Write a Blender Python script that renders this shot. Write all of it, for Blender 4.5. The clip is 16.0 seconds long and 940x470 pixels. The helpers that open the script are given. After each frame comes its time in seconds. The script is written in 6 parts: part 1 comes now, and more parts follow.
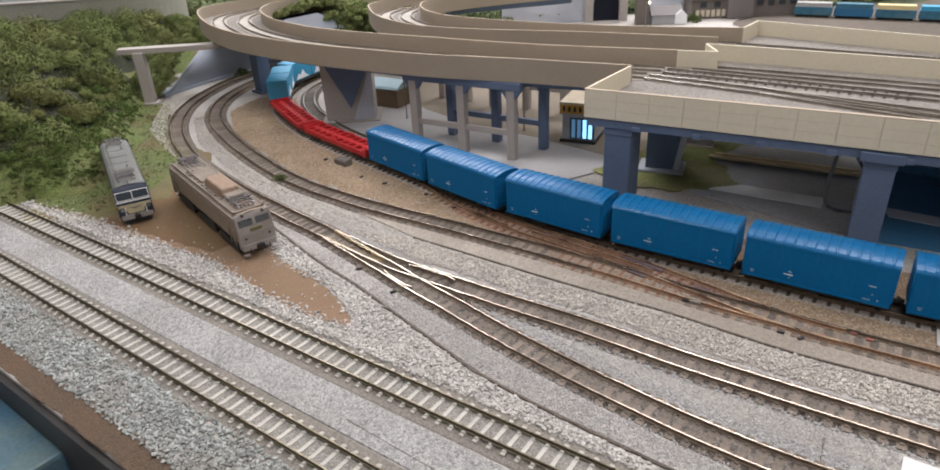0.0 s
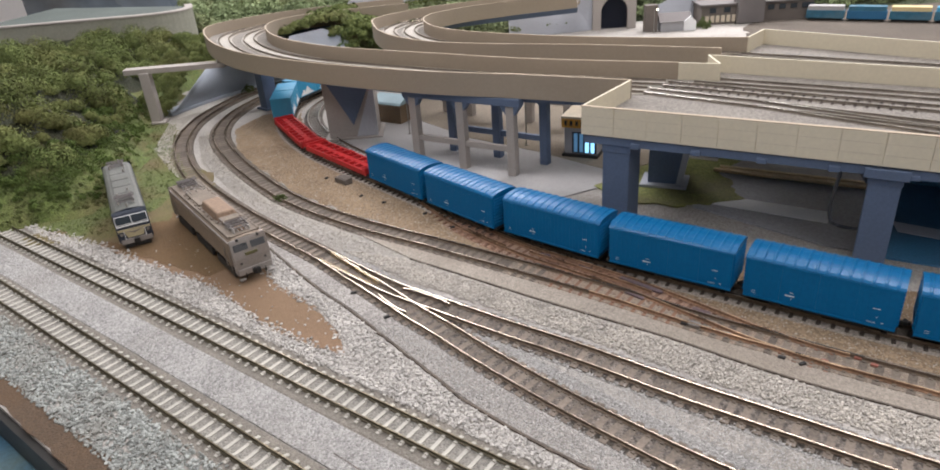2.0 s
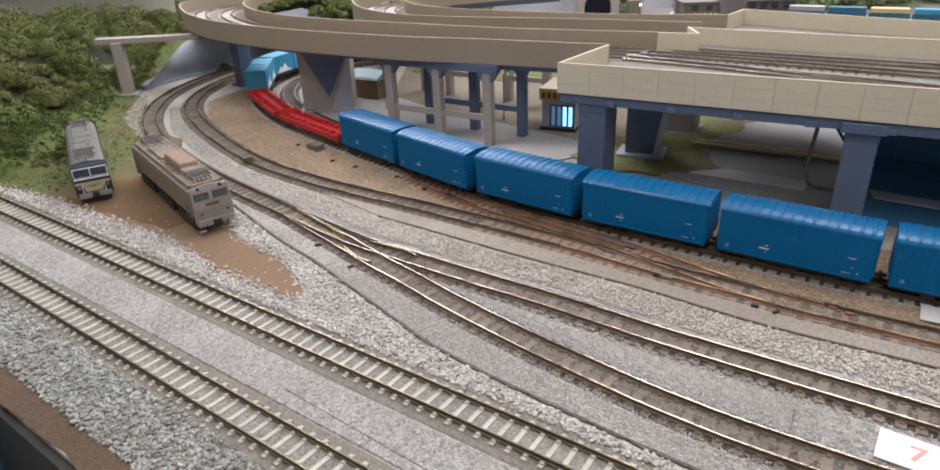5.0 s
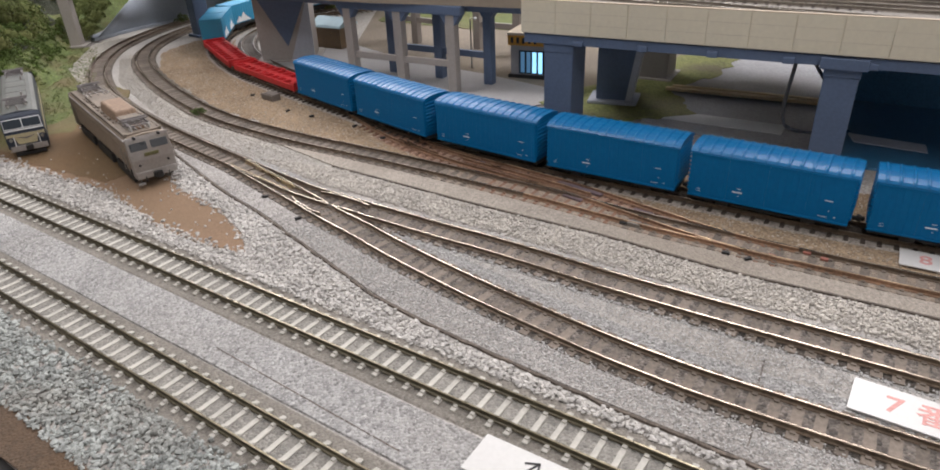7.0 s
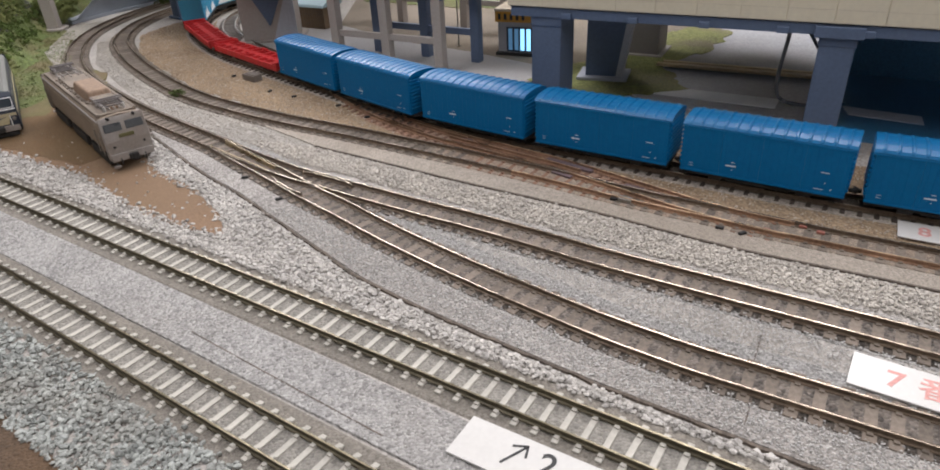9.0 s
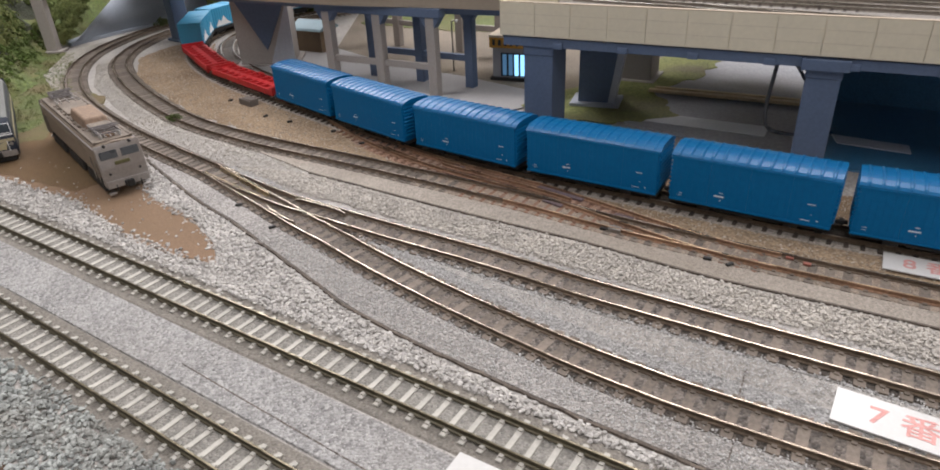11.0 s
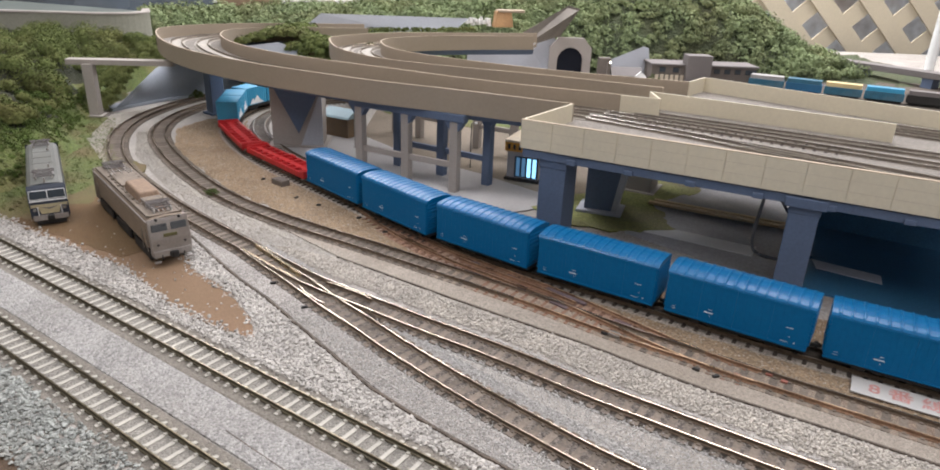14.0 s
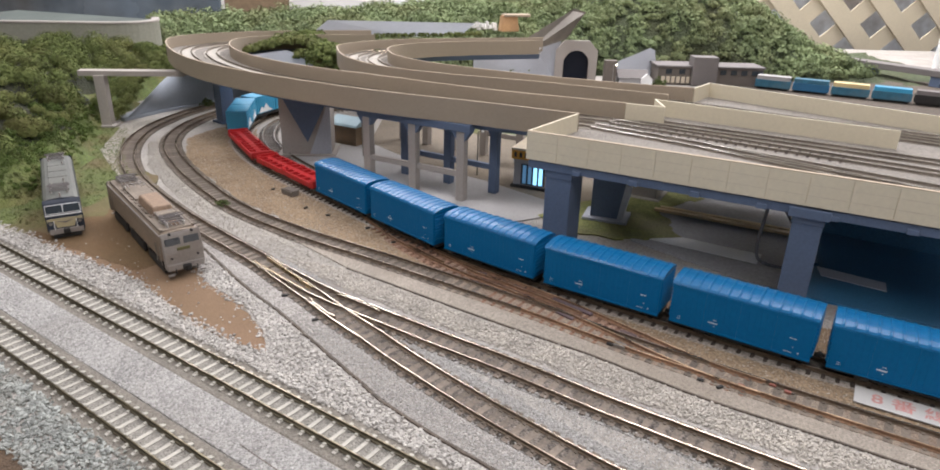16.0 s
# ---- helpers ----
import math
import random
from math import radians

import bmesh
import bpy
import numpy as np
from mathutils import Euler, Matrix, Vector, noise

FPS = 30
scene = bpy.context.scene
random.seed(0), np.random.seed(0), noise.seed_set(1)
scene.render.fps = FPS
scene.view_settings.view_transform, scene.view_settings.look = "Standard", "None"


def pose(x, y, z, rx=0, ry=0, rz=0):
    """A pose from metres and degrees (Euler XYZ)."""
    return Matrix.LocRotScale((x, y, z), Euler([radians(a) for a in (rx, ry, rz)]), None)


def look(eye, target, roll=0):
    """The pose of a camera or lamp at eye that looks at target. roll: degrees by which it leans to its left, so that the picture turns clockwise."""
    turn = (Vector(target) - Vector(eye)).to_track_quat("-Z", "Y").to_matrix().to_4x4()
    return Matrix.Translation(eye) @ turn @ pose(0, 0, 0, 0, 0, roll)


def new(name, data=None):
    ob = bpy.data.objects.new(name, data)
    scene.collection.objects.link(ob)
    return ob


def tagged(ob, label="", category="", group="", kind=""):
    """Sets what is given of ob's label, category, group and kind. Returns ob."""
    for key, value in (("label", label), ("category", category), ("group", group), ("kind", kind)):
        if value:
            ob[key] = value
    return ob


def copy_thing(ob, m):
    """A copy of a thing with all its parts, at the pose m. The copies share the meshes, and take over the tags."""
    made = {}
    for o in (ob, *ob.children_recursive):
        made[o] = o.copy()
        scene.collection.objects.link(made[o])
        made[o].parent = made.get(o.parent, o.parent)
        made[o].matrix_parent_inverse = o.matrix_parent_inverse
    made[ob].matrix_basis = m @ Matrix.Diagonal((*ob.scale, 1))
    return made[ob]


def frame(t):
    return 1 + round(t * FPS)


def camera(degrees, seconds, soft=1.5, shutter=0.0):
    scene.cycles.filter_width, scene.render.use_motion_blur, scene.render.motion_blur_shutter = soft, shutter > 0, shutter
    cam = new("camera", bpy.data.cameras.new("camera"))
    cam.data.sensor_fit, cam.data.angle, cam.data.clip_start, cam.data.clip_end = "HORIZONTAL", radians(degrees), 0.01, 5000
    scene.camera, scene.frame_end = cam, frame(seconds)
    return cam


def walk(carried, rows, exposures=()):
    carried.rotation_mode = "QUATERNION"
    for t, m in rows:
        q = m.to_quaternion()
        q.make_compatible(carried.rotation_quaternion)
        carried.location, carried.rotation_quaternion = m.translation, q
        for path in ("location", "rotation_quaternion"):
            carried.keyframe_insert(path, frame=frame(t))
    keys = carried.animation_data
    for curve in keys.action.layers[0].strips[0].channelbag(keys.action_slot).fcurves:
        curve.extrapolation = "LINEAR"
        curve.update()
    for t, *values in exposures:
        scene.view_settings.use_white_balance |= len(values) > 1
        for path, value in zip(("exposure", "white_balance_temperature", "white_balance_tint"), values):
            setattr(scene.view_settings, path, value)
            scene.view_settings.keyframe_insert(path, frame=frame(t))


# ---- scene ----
cam = camera(70.0, 16.0, soft=1.8, shutter=0.0)
PATH = [
    (0, (0.0005, -0.0134, 0.2939), (-0.0328, 0.8750, -0.1640), -2.93),
    (0.5, (0.0123, -0.0091, 0.2919), (-0.0166, 0.8721, -0.1801), -3.04),
    (1, (0.0234, -0.0053, 0.2932), (-0.0029, 0.8738, -0.1826), -3.53),
    (1.5, (0.0262, -0.0021, 0.2993), (0.0010, 0.8765, -0.1775), -3.40),
    (2, (0.0210, 0.0009, 0.3019), (-0.0394, 0.8923, -0.1473), -4.49),
    (2.5, (0.0161, -0.0066, 0.2706), (-0.0375, 0.8979, -0.1526), -5.39),
    (3, (0.0115, -0.0101, 0.2505), (-0.0288, 0.8876, -0.1884), -2.70),
    (3.5, (0.0095, -0.0096, 0.2511), (-0.0303, 0.8953, -0.1726), -2.32),
    (6, (0.0404, 0.0069, 0.2361), (0.0169, 0.8926, -0.2276), -2.29),
    (6.5, (0.0390, 0.0205, 0.2104), (0.0253, 0.8960, -0.2726), -1.99),
    (7, (0.0487, 0.0192, 0.2225), (0.0358, 0.8954, -0.2593), -2.51),
    (7.5, (0.0463, 0.0199, 0.2225), (0.0345, 0.9000, -0.2521), -2.79),
    (8, (0.0458, 0.0234, 0.2142), (0.0314, 0.8975, -0.2713), -3.49),
    (8.5, (0.0522, 0.0285, 0.2173), (0.0416, 0.8988, -0.2752), -3.47),
    (9, (0.0524, 0.0289, 0.2105), (0.0495, 0.8953, -0.2889), -2.95),
    (11.5, (0.0601, 0.0300, 0.2257), (0.0602, 0.9115, -0.2465), -2.69),
    (12, (0.0615, 0.0259, 0.2300), (0.0551, 0.9104, -0.2365), -2.86),
    (12.5, (0.0615, 0.0227, 0.2343), (0.0330, 0.9001, -0.2446), -4.33),
    (13, (0.0448, 0.0054, 0.2487), (0.0341, 0.9137, -0.1696), 0.00),
    (13.5, (0.0369, -0.0083, 0.2519), (0.0832, 0.9043, -0.1544), 3.62),
    (14, (0.0378, -0.0102, 0.2599), (0.0524, 0.9141, -0.1215), 2.25),
    (14.5, (0.0250, -0.0155, 0.2658), (0.0403, 0.9103, -0.1119), 3.19),
    (15, (0.0272, -0.0167, 0.2624), (0.0445, 0.9020, -0.1321), 3.31),
    (15.5, (0.0238, -0.0162, 0.2638), (0.0225, 0.9051, -0.1250), 2.00),
    (16, (0.0386, -0.0139, 0.2739), (0.0407, 0.9095, -0.1101), 1.48),
]
walk(cam, [(t, look(eye, target, roll)) for t, eye, target, roll in PATH],
     exposures=((0, 0.13), (3, 0.15), (6, 0.13), (7.5, 0.05), (9, 0.05), (12.5, 0.07), (14, 0.2), (16, 0.22)))

# ---- light: a closed hall with fluorescent ceiling panels ----
world = bpy.data.worlds.new("hall_world")
scene.world = world
world.use_nodes = True
world.node_tree.nodes["Background"].inputs["Color"].default_value = (0.75, 0.82, 0.95, 1)
world.node_tree.nodes["Background"].inputs["Strength"].default_value = 0.25
for lx, ly, lw, lh, watt in ((-0.6, 0.9, 0.35, 1.6, 16.5), (0.8, 0.9, 0.35, 1.6, 18), (-0.6, 2.9, 1.5, 0.5, 52), (1.15, 2.3, 1.3, 0.5, 48), (0.2, -0.9, 2.2, 0.3, 18)):
    lamp = bpy.data.lights.new("ceiling_lamp", "AREA")
    lamp.shape, lamp.size, lamp.size_y, lamp.energy, lamp.color = "RECTANGLE", lw, lh, watt, (0.99, 0.958, 0.995)
    new("ceiling_lamp", lamp).matrix_world = pose(lx, ly, 1.58, 0, 0, 0)

# ---- helpers: all modelling is in millimetres ----
MM = 0.001
rnd = random.Random(7)
nrm = np.random.RandomState(11)


def thing(name, label, category, at=None, group="", kind=""):
    ob = new(name)
    ob.empty_display_size = 0.01
    if at is not None:
        ob.matrix_world = at
    return tagged(ob, label, category, group, kind)


def at_mm(x, y, z=0.0, turn=0.0):
    return pose(x * MM, y * MM, z * MM, 0, 0, turn)


def part(name, bm, material, parent=None, label="", smooth=False):
    """Links a bmesh in millimetres as one mesh object, under a thing or a part."""
    mesh = bpy.data.meshes.new(name)
    bmesh.ops.scale(bm, vec=(MM, MM, MM), verts=bm.verts)
    bm.to_mesh(mesh)
    bm.free()
    for m in material if isinstance(material, (list, tuple)) else [material]:
        mesh.materials.append(m)
    if smooth:
        mesh.polygons.foreach_set("use_smooth", [True] * len(mesh.polygons))
    ob = new(name, mesh)
    if parent is not None:
        ob.parent = parent
    return tagged(ob, label)


def raw(name, verts, faces, material, parent=None, label=""):
    mesh = bpy.data.meshes.new(name)
    mesh.from_pydata((np.asarray(verts) * MM).tolist(), [], faces)
    mesh.materials.append(material)
    ob = new(name, mesh)
    if parent is not None:
        ob.parent = parent
    return tagged(ob, label)


def block(bm, cx, cy, cz, sx, sy, sz, turn=0.0, bevel=0.0, taper=1.0):
    """A box by its centre and sizes; taper narrows its top."""
    m = Matrix.Translation((cx, cy, cz)) @ Matrix.Rotation(radians(turn), 4, "Z") @ Matrix.Diagonal((sx, sy, sz, 1))
    got = bmesh.ops.create_cube(bm, size=1.0, matrix=m)
    if taper != 1.0:
        for v in got["verts"]:
            if v.co.z > cz:
                v.co.x, v.co.y = cx + (v.co.x - cx) * taper, cy + (v.co.y - cy) * taper
    if bevel:
        edges = list({e for v in got["verts"] for e in v.link_edges})
        bmesh.ops.bevel(bm, geom=edges, offset=bevel, segments=2, affect="EDGES", profile=0.5)
    return bm


def rod(bm, a, b, r, seg=10, r2=None):
    a, b = Vector(a), Vector(b)
    q = (b - a).to_track_quat("Z", "Y").to_matrix().to_4x4()
    bmesh.ops.create_cone(bm, cap_ends=True, segments=seg, radius1=r, radius2=r if r2 is None else r2, depth=(b - a).length,
                          matrix=Matrix.Translation((a + b) / 2) @ q)
    return bm


def prism(bm, outline, z0, z1):
    """A flat outline raised from z0 to z1."""
    low = [bm.verts.new((x, y, z0)) for x, y in outline]
    top = [bm.verts.new((x, y, z1)) for x, y in outline]
    n = len(outline)
    faces = [bm.faces.new(top), bm.faces.new(low[::-1])]
    for i in range(n):
        faces.append(bm.faces.new((low[i], low[(i + 1) % n], top[(i + 1) % n], top[i])))
    bmesh.ops.recalc_face_normals(bm, faces=faces)
    return bm


def extrude_y(bm, outline, y0, y1):
    """An outline in x and z drawn out along y."""
    a = [bm.verts.new((x, y0, z)) for x, z in outline]
    b = [bm.verts.new((x, y1, z)) for x, z in outline]
    n = len(outline)
    faces = [bm.faces.new(a), bm.faces.new(b[::-1])]
    for i in range(n):
        faces.append(bm.faces.new((a[i], a[(i + 1) % n], b[(i + 1) % n], b[i])))
    bmesh.ops.recalc_face_normals(bm, faces=faces)
    return bm


def extrude_x(bm, outline, x0, x1):
    a = [bm.verts.new((x0, y, z)) for y, z in outline]
    b = [bm.verts.new((x1, y, z)) for y, z in outline]
    n = len(outline)
    faces = [bm.faces.new(a), bm.faces.new(b[::-1])]
    for i in range(n):
        faces.append(bm.faces.new((a[i], a[(i + 1) % n], b[(i + 1) % n], b[i])))
    bmesh.ops.recalc_face_normals(bm, faces=faces)
    return bm


def curve(points, step=8.0):
    """A smooth line through the points, sampled every step."""
    p = np.array(points, float)
    p = np.vstack([2 * p[0] - p[1], p, 2 * p[-1] - p[-2]])
    out = []
    for i in range(1, len(p) - 2):
        n = max(4, int(np.linalg.norm(p[i + 1] - p[i]) / 2))
        for t in np.linspace(0, 1, n, endpoint=False):
            out.append(0.5 * (2 * p[i] + (p[i + 1] - p[i - 1]) * t + (2 * p[i - 1] - 5 * p[i] + 4 * p[i + 1] - p[i + 2]) * t * t
                              + (3 * p[i] - p[i - 1] - 3 * p[i + 1] + p[i + 2]) * t ** 3))
    out = np.array(out + [p[-2]])
    for _ in range(14):
        out[1:-1] = 0.25 * out[:-2] + 0.5 * out[1:-1] + 0.25 * out[2:]
    return even(out, step)


def even(line, step):
    d = np.r_[0, np.cumsum(np.linalg.norm(np.diff(line, axis=0), axis=1))]
    n = max(2, int(round(d[-1] / step)) + 1)
    s = np.linspace(0, d[-1], n)
    return np.stack([np.interp(s, d, line[:, k]) for k in range(line.shape[1])], 1)


def length(line):
    return float(np.linalg.norm(np.diff(line, axis=0), axis=1).sum())


def along(line, s):
    d = np.r_[0, np.cumsum(np.linalg.norm(np.diff(line, axis=0), axis=1))]
    return np.array([np.interp(s, d, line[:, k]) for k in range(line.shape[1])])


def nearest(line, p):
    d = np.r_[0, np.cumsum(np.linalg.norm(np.diff(line, axis=0), axis=1))]
    return float(d[np.argmin(np.linalg.norm(line - np.array(p), axis=1))])


def tangents(line):
    t = np.gradient(line, axis=0)
    return t / np.linalg.norm(t, axis=1)[:, None]


def beside(line, d):
    """The line shifted to its left by d."""
    t = tangents(line)
    return line + d * np.stack([-t[:, 1], t[:, 0]], 1)


def sweep(bm, line, profile, z=0.0, mats=None):
    """A profile of (left, up) drawn along a flat line, closed at both ends."""
    t = tangents(line)
    rings = []
    for p, d in zip(line, t):
        rings.append([bm.verts.new((p[0] - d[1] * u, p[1] + d[0] * u, z + v)) for u, v in profile])
    n, made = len(profile), []
    for a, b in zip(rings, rings[1:]):
        for i in range(n):
            f = bm.faces.new((a[i], b[i], b[(i + 1) % n], a[(i + 1) % n]))
            if mats:
                f.material_index = mats[i]
            made.append(f)
    made += [bm.faces.new(rings[0]), bm.faces.new(rings[-1][::-1])]
    bmesh.ops.recalc_face_normals(bm, faces=made)
    return bm


def inside(poly, x, y):
    poly = np.asarray(poly, float)
    hit = np.zeros(np.shape(x), bool)
    for (x0, y0), (x1, y1) in zip(poly, np.roll(poly, -1, 0)):
        cross = (y0 > y) != (y1 > y)
        with np.errstate(divide="ignore", invalid="ignore"):
            hit ^= cross & (x < (x1 - x0) * (y - y0) / (y1 - y0 + 1e-12) + x0)
    return hit


def off_line(line, x, y):
    """The distance of points from a line."""
    best = np.full(np.shape(x), 1e9)
    for (x0, y0), (x1, y1) in zip(line[:-1], line[1:]):
        dx, dy = x1 - x0, y1 - y0
        k = np.clip(((x - x0) * dx + (y - y0) * dy) / (dx * dx + dy * dy + 1e-9), 0, 1)
        best = np.minimum(best, np.hypot(x - x0 - k * dx, y - y0 - k * dy))
    return best


# ---- materials ----
def surface(name, base, rough=0.6, metal=0.0, vary=0.25, coarse=60.0, fine=600.0, bump=0.2, dirt=None, dirt_amount=0.35, rand=0.0, island=0.0, spec=0.5,
            depth=0.0004, grain=0.0, grain_mix=1.0):
    """A painted or natural surface: colour, two scales of variation, stains and fine relief. Scales are per metre."""
    m = bpy.data.materials.new(name)
    m.use_nodes = True
    nt = m.node_tree
    n, l = nt.nodes, nt.links
    bs = n["Principled BSDF"]
    co = n.new("ShaderNodeTexCoord")
    big, small = n.new("ShaderNodeTexNoise"), n.new("ShaderNodeTexNoise")
    big.inputs["Scale"].default_value, big.inputs["Detail"].default_value = coarse, 5
    small.inputs["Scale"].default_value, small.inputs["Detail"].default_value = fine, 3
    l.new(co.outputs["Object"], big.inputs["Vector"])
    l.new(co.outputs["Object"], small.inputs["Vector"])
    add = n.new("ShaderNodeMath")
    add.operation = "ADD"
    l.new(big.outputs["Fac"], add.inputs[0])
    l.new(small.outputs["Fac"], add.inputs[1])
    total, height = add.outputs[0], small.outputs["Fac"]
    spread = rand + island
    if grain:
        cells, grey, mul = n.new("ShaderNodeTexVoronoi"), n.new("ShaderNodeRGBToBW"), n.new("ShaderNodeMath")
        cells.inputs["Scale"].default_value = grain
        l.new(co.outputs["Object"], cells.inputs["Vector"])
        l.new(cells.outputs["Color"], grey.inputs["Color"])
        mul.operation = "MULTIPLY_ADD"
        mul.inputs[1].default_value = grain_mix
        l.new(grey.outputs[0], mul.inputs[0])
        l.new(total, mul.inputs[2])
        flip = n.new("ShaderNodeMath")
        flip.operation = "SUBTRACT"
        flip.inputs[0].default_value = 1.0
        l.new(cells.outputs["Distance"], flip.inputs[1])
        total, height = mul.outputs[0], flip.outputs[0]
        spread += grain_mix
    for amount, node, socket in ((rand, "ShaderNodeObjectInfo", "Random"), (island, "ShaderNodeNewGeometry", "Random Per Island")):
        if amount:
            info, mul = n.new(node), n.new("ShaderNodeMath")
            mul.operation = "MULTIPLY_ADD"
            mul.inputs[1].default_value = amount
            l.new(info.outputs[socket], mul.inputs[0])
            l.new(total, mul.inputs[2])
            total = mul.outputs[0]
    ramp = n.new("ShaderNodeMapRange")
    ramp.inputs["From Min"].default_value, ramp.inputs["From Max"].default_value = 0.65, 1.35 + spread
    ramp.inputs["To Min"].default_value, ramp.inputs["To Max"].default_value = 1 - vary, 1 + vary
    l.new(total, ramp.inputs["Value"])
    tint = n.new("ShaderNodeVectorMath")
    tint.operation = "SCALE"
    tint.inputs[0].default_value = base
    l.new(ramp.outputs[0], tint.inputs["Scale"])
    colour = tint.outputs[0]
    if dirt is not None:
        spots, step, mix = n.new("ShaderNodeTexNoise"), n.new("ShaderNodeMapRange"), n.new("ShaderNodeMix")
        spots.inputs["Scale"].default_value, spots.inputs["Detail"].default_value = coarse * 0.6, 8
        l.new(co.outputs["Object"], spots.inputs["Vector"])
        step.inputs["From Min"].default_value, step.inputs["From Max"].default_value = 0.45, 0.72
        step.inputs["To Max"].default_value = dirt_amount
        l.new(spots.outputs["Fac"], step.inputs["Value"])
        mix.data_type = "RGBA"
        l.new(step.outputs[0], mix.inputs["Factor"])
        l.new(colour, mix.inputs["A"])
        mix.inputs["B"].default_value = (*dirt, 1)
        colour = mix.outputs["Result"]
    l.new(colour, bs.inputs["Base Color"])
    bs.inputs["Roughness"].default_value, bs.inputs["Metallic"].default_value = rough, metal
    bs.inputs["Specular IOR Level"].default_value = spec
    rr = n.new("ShaderNodeMapRange")
    rr.inputs["To Min"].default_value, rr.inputs["To Max"].default_value = max(0.05, rough - 0.12), min(1.0, rough + 0.12)
    l.new(big.outputs["Fac"], rr.inputs["Value"])
    l.new(rr.outputs[0], bs.inputs["Roughness"])
    if bump:
        bp = n.new("ShaderNodeBump")
        bp.inputs["Strength"].default_value, bp.inputs["Distance"].default_value = bump, depth
        l.new(height, bp.inputs["Height"])
        l.new(bp.outputs[0], bs.inputs["Normal"])
    return m


def glow(name, colour, strength):
    m = bpy.data.materials.new(name)
    m.use_nodes = True
    bs = m.node_tree.nodes["Principled BSDF"]
    bs.inputs["Base Color"].default_value = (*colour, 1)
    bs.inputs["Emission Color"].default_value = (*colour, 1)
    bs.inputs["Emission Strength"].default_value = strength
    return m


M_GRAVEL = surface("fine_grey_gravel", (0.375, 0.352, 0.322), 0.9, vary=0.5, coarse=14, fine=900, bump=0.8, dirt=(0.27, 0.24, 0.205), dirt_amount=0.45, depth=0.0008, grain=620)
M_CORK = surface("grey_roadbed", (0.325, 0.318, 0.305), 0.9, vary=0.7, coarse=20, fine=900, bump=1.0, dirt=(0.26, 0.24, 0.215), dirt_amount=0.45, depth=0.0012, grain=560, grain_mix=1.4)
M_STONE_COOL = surface("cool_grey_ballast_stone", (0.315, 0.33, 0.31), 0.9, vary=0.65, coarse=40, fine=900, bump=0.3, island=0.9, dirt=(0.2, 0.17, 0.135), dirt_amount=0.5, spec=0.3)
M_STONE = surface("pale_ballast_stone", (0.435, 0.415, 0.385), 0.85, vary=0.5, coarse=30, fine=900, bump=0.3, island=0.9)
M_STONE_DARK = surface("grey_ballast_stone", (0.425, 0.395, 0.35), 0.85, vary=0.5, coarse=30, fine=900, bump=0.3, island=0.9)
M_DIRT = surface("brown_earth", (0.22, 0.14, 0.085), 0.95, vary=0.36, coarse=9, fine=1300, bump=0.6, dirt=(0.16, 0.107, 0.058), dirt_amount=0.65, depth=0.0006, grain=1100, grain_mix=0.7)
M_SAND = surface("tan_sand", (0.305, 0.222, 0.142), 0.95, vary=0.6, coarse=16, fine=900, bump=1.0, dirt=(0.155, 0.1, 0.055), dirt_amount=0.85, depth=0.0012, grain=560, grain_mix=1.2)
M_GRASS = surface("model_turf", (0.105, 0.13, 0.037), 0.95, vary=0.6, coarse=24, fine=500, bump=0.9, dirt=(0.155, 0.112, 0.055), dirt_amount=0.85, depth=0.0014, grain=520)
# soil kept near black: the shade between foliage clumps is in its colour
M_SOIL = surface("gap_shaded_leafy_soil", (0.022, 0.026, 0.01), 0.95, vary=0.5, coarse=22, fine=500, bump=0.9, dirt=(0.045, 0.038, 0.018), dirt_amount=0.6, depth=0.003, grain=300)
# darker than the far leaves, to paint shade into the gaps between them
M_FAR_SOIL = surface("far_gap_shaded_soil", (0.065, 0.082, 0.042), 0.95, vary=0.5, coarse=14, fine=300, bump=0.9, dirt=(0.08, 0.08, 0.04), dirt_amount=0.6, depth=0.004, grain=180)
M_LEAF = surface("foliage_foam", (0.118, 0.145, 0.048), 0.95, vary=0.9, coarse=16, fine=110, bump=0.0, island=0.5, dirt=(0.15, 0.13, 0.05), dirt_amount=0.6, spec=0.2)
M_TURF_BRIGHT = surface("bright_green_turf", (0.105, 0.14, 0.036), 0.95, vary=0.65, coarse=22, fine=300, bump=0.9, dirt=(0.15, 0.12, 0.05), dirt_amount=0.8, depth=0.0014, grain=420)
# leaf colour lifted to carry the haze over the far hill
M_LEAF_BACK = surface("hazed_far_foliage_foam", (0.19, 0.238, 0.12), 0.95, vary=0.75, coarse=14, fine=70, bump=0.0, island=0.3, dirt=(0.2, 0.19, 0.09), dirt_amount=0.6, spec=0.2)
M_LEAF_BRIGHT = surface("bright_foliage", (0.082, 0.118, 0.03), 0.95, vary=0.7, coarse=40, fine=300, bump=0.0, island=0.6, spec=0.2)
M_RAIL_DULL = surface("dull_rail_head", (0.29, 0.24, 0.185), 0.27, 1.0, vary=0.6, coarse=14, fine=300, bump=0.05)
M_PALE = surface("pale_gravel", (0.43, 0.405, 0.36), 0.95, vary=0.36, coarse=12, fine=900, bump=0.7, dirt=(0.31, 0.265, 0.205), dirt_amount=0.6, depth=0.0008, grain=700)
M_CURVE_BED = surface("dark_curve_ballast", (0.1, 0.083, 0.066), 0.95, vary=0.6, coarse=14, fine=900, bump=0.9, dirt=(0.14, 0.115, 0.09), dirt_amount=0.5, depth=0.001, grain=640)
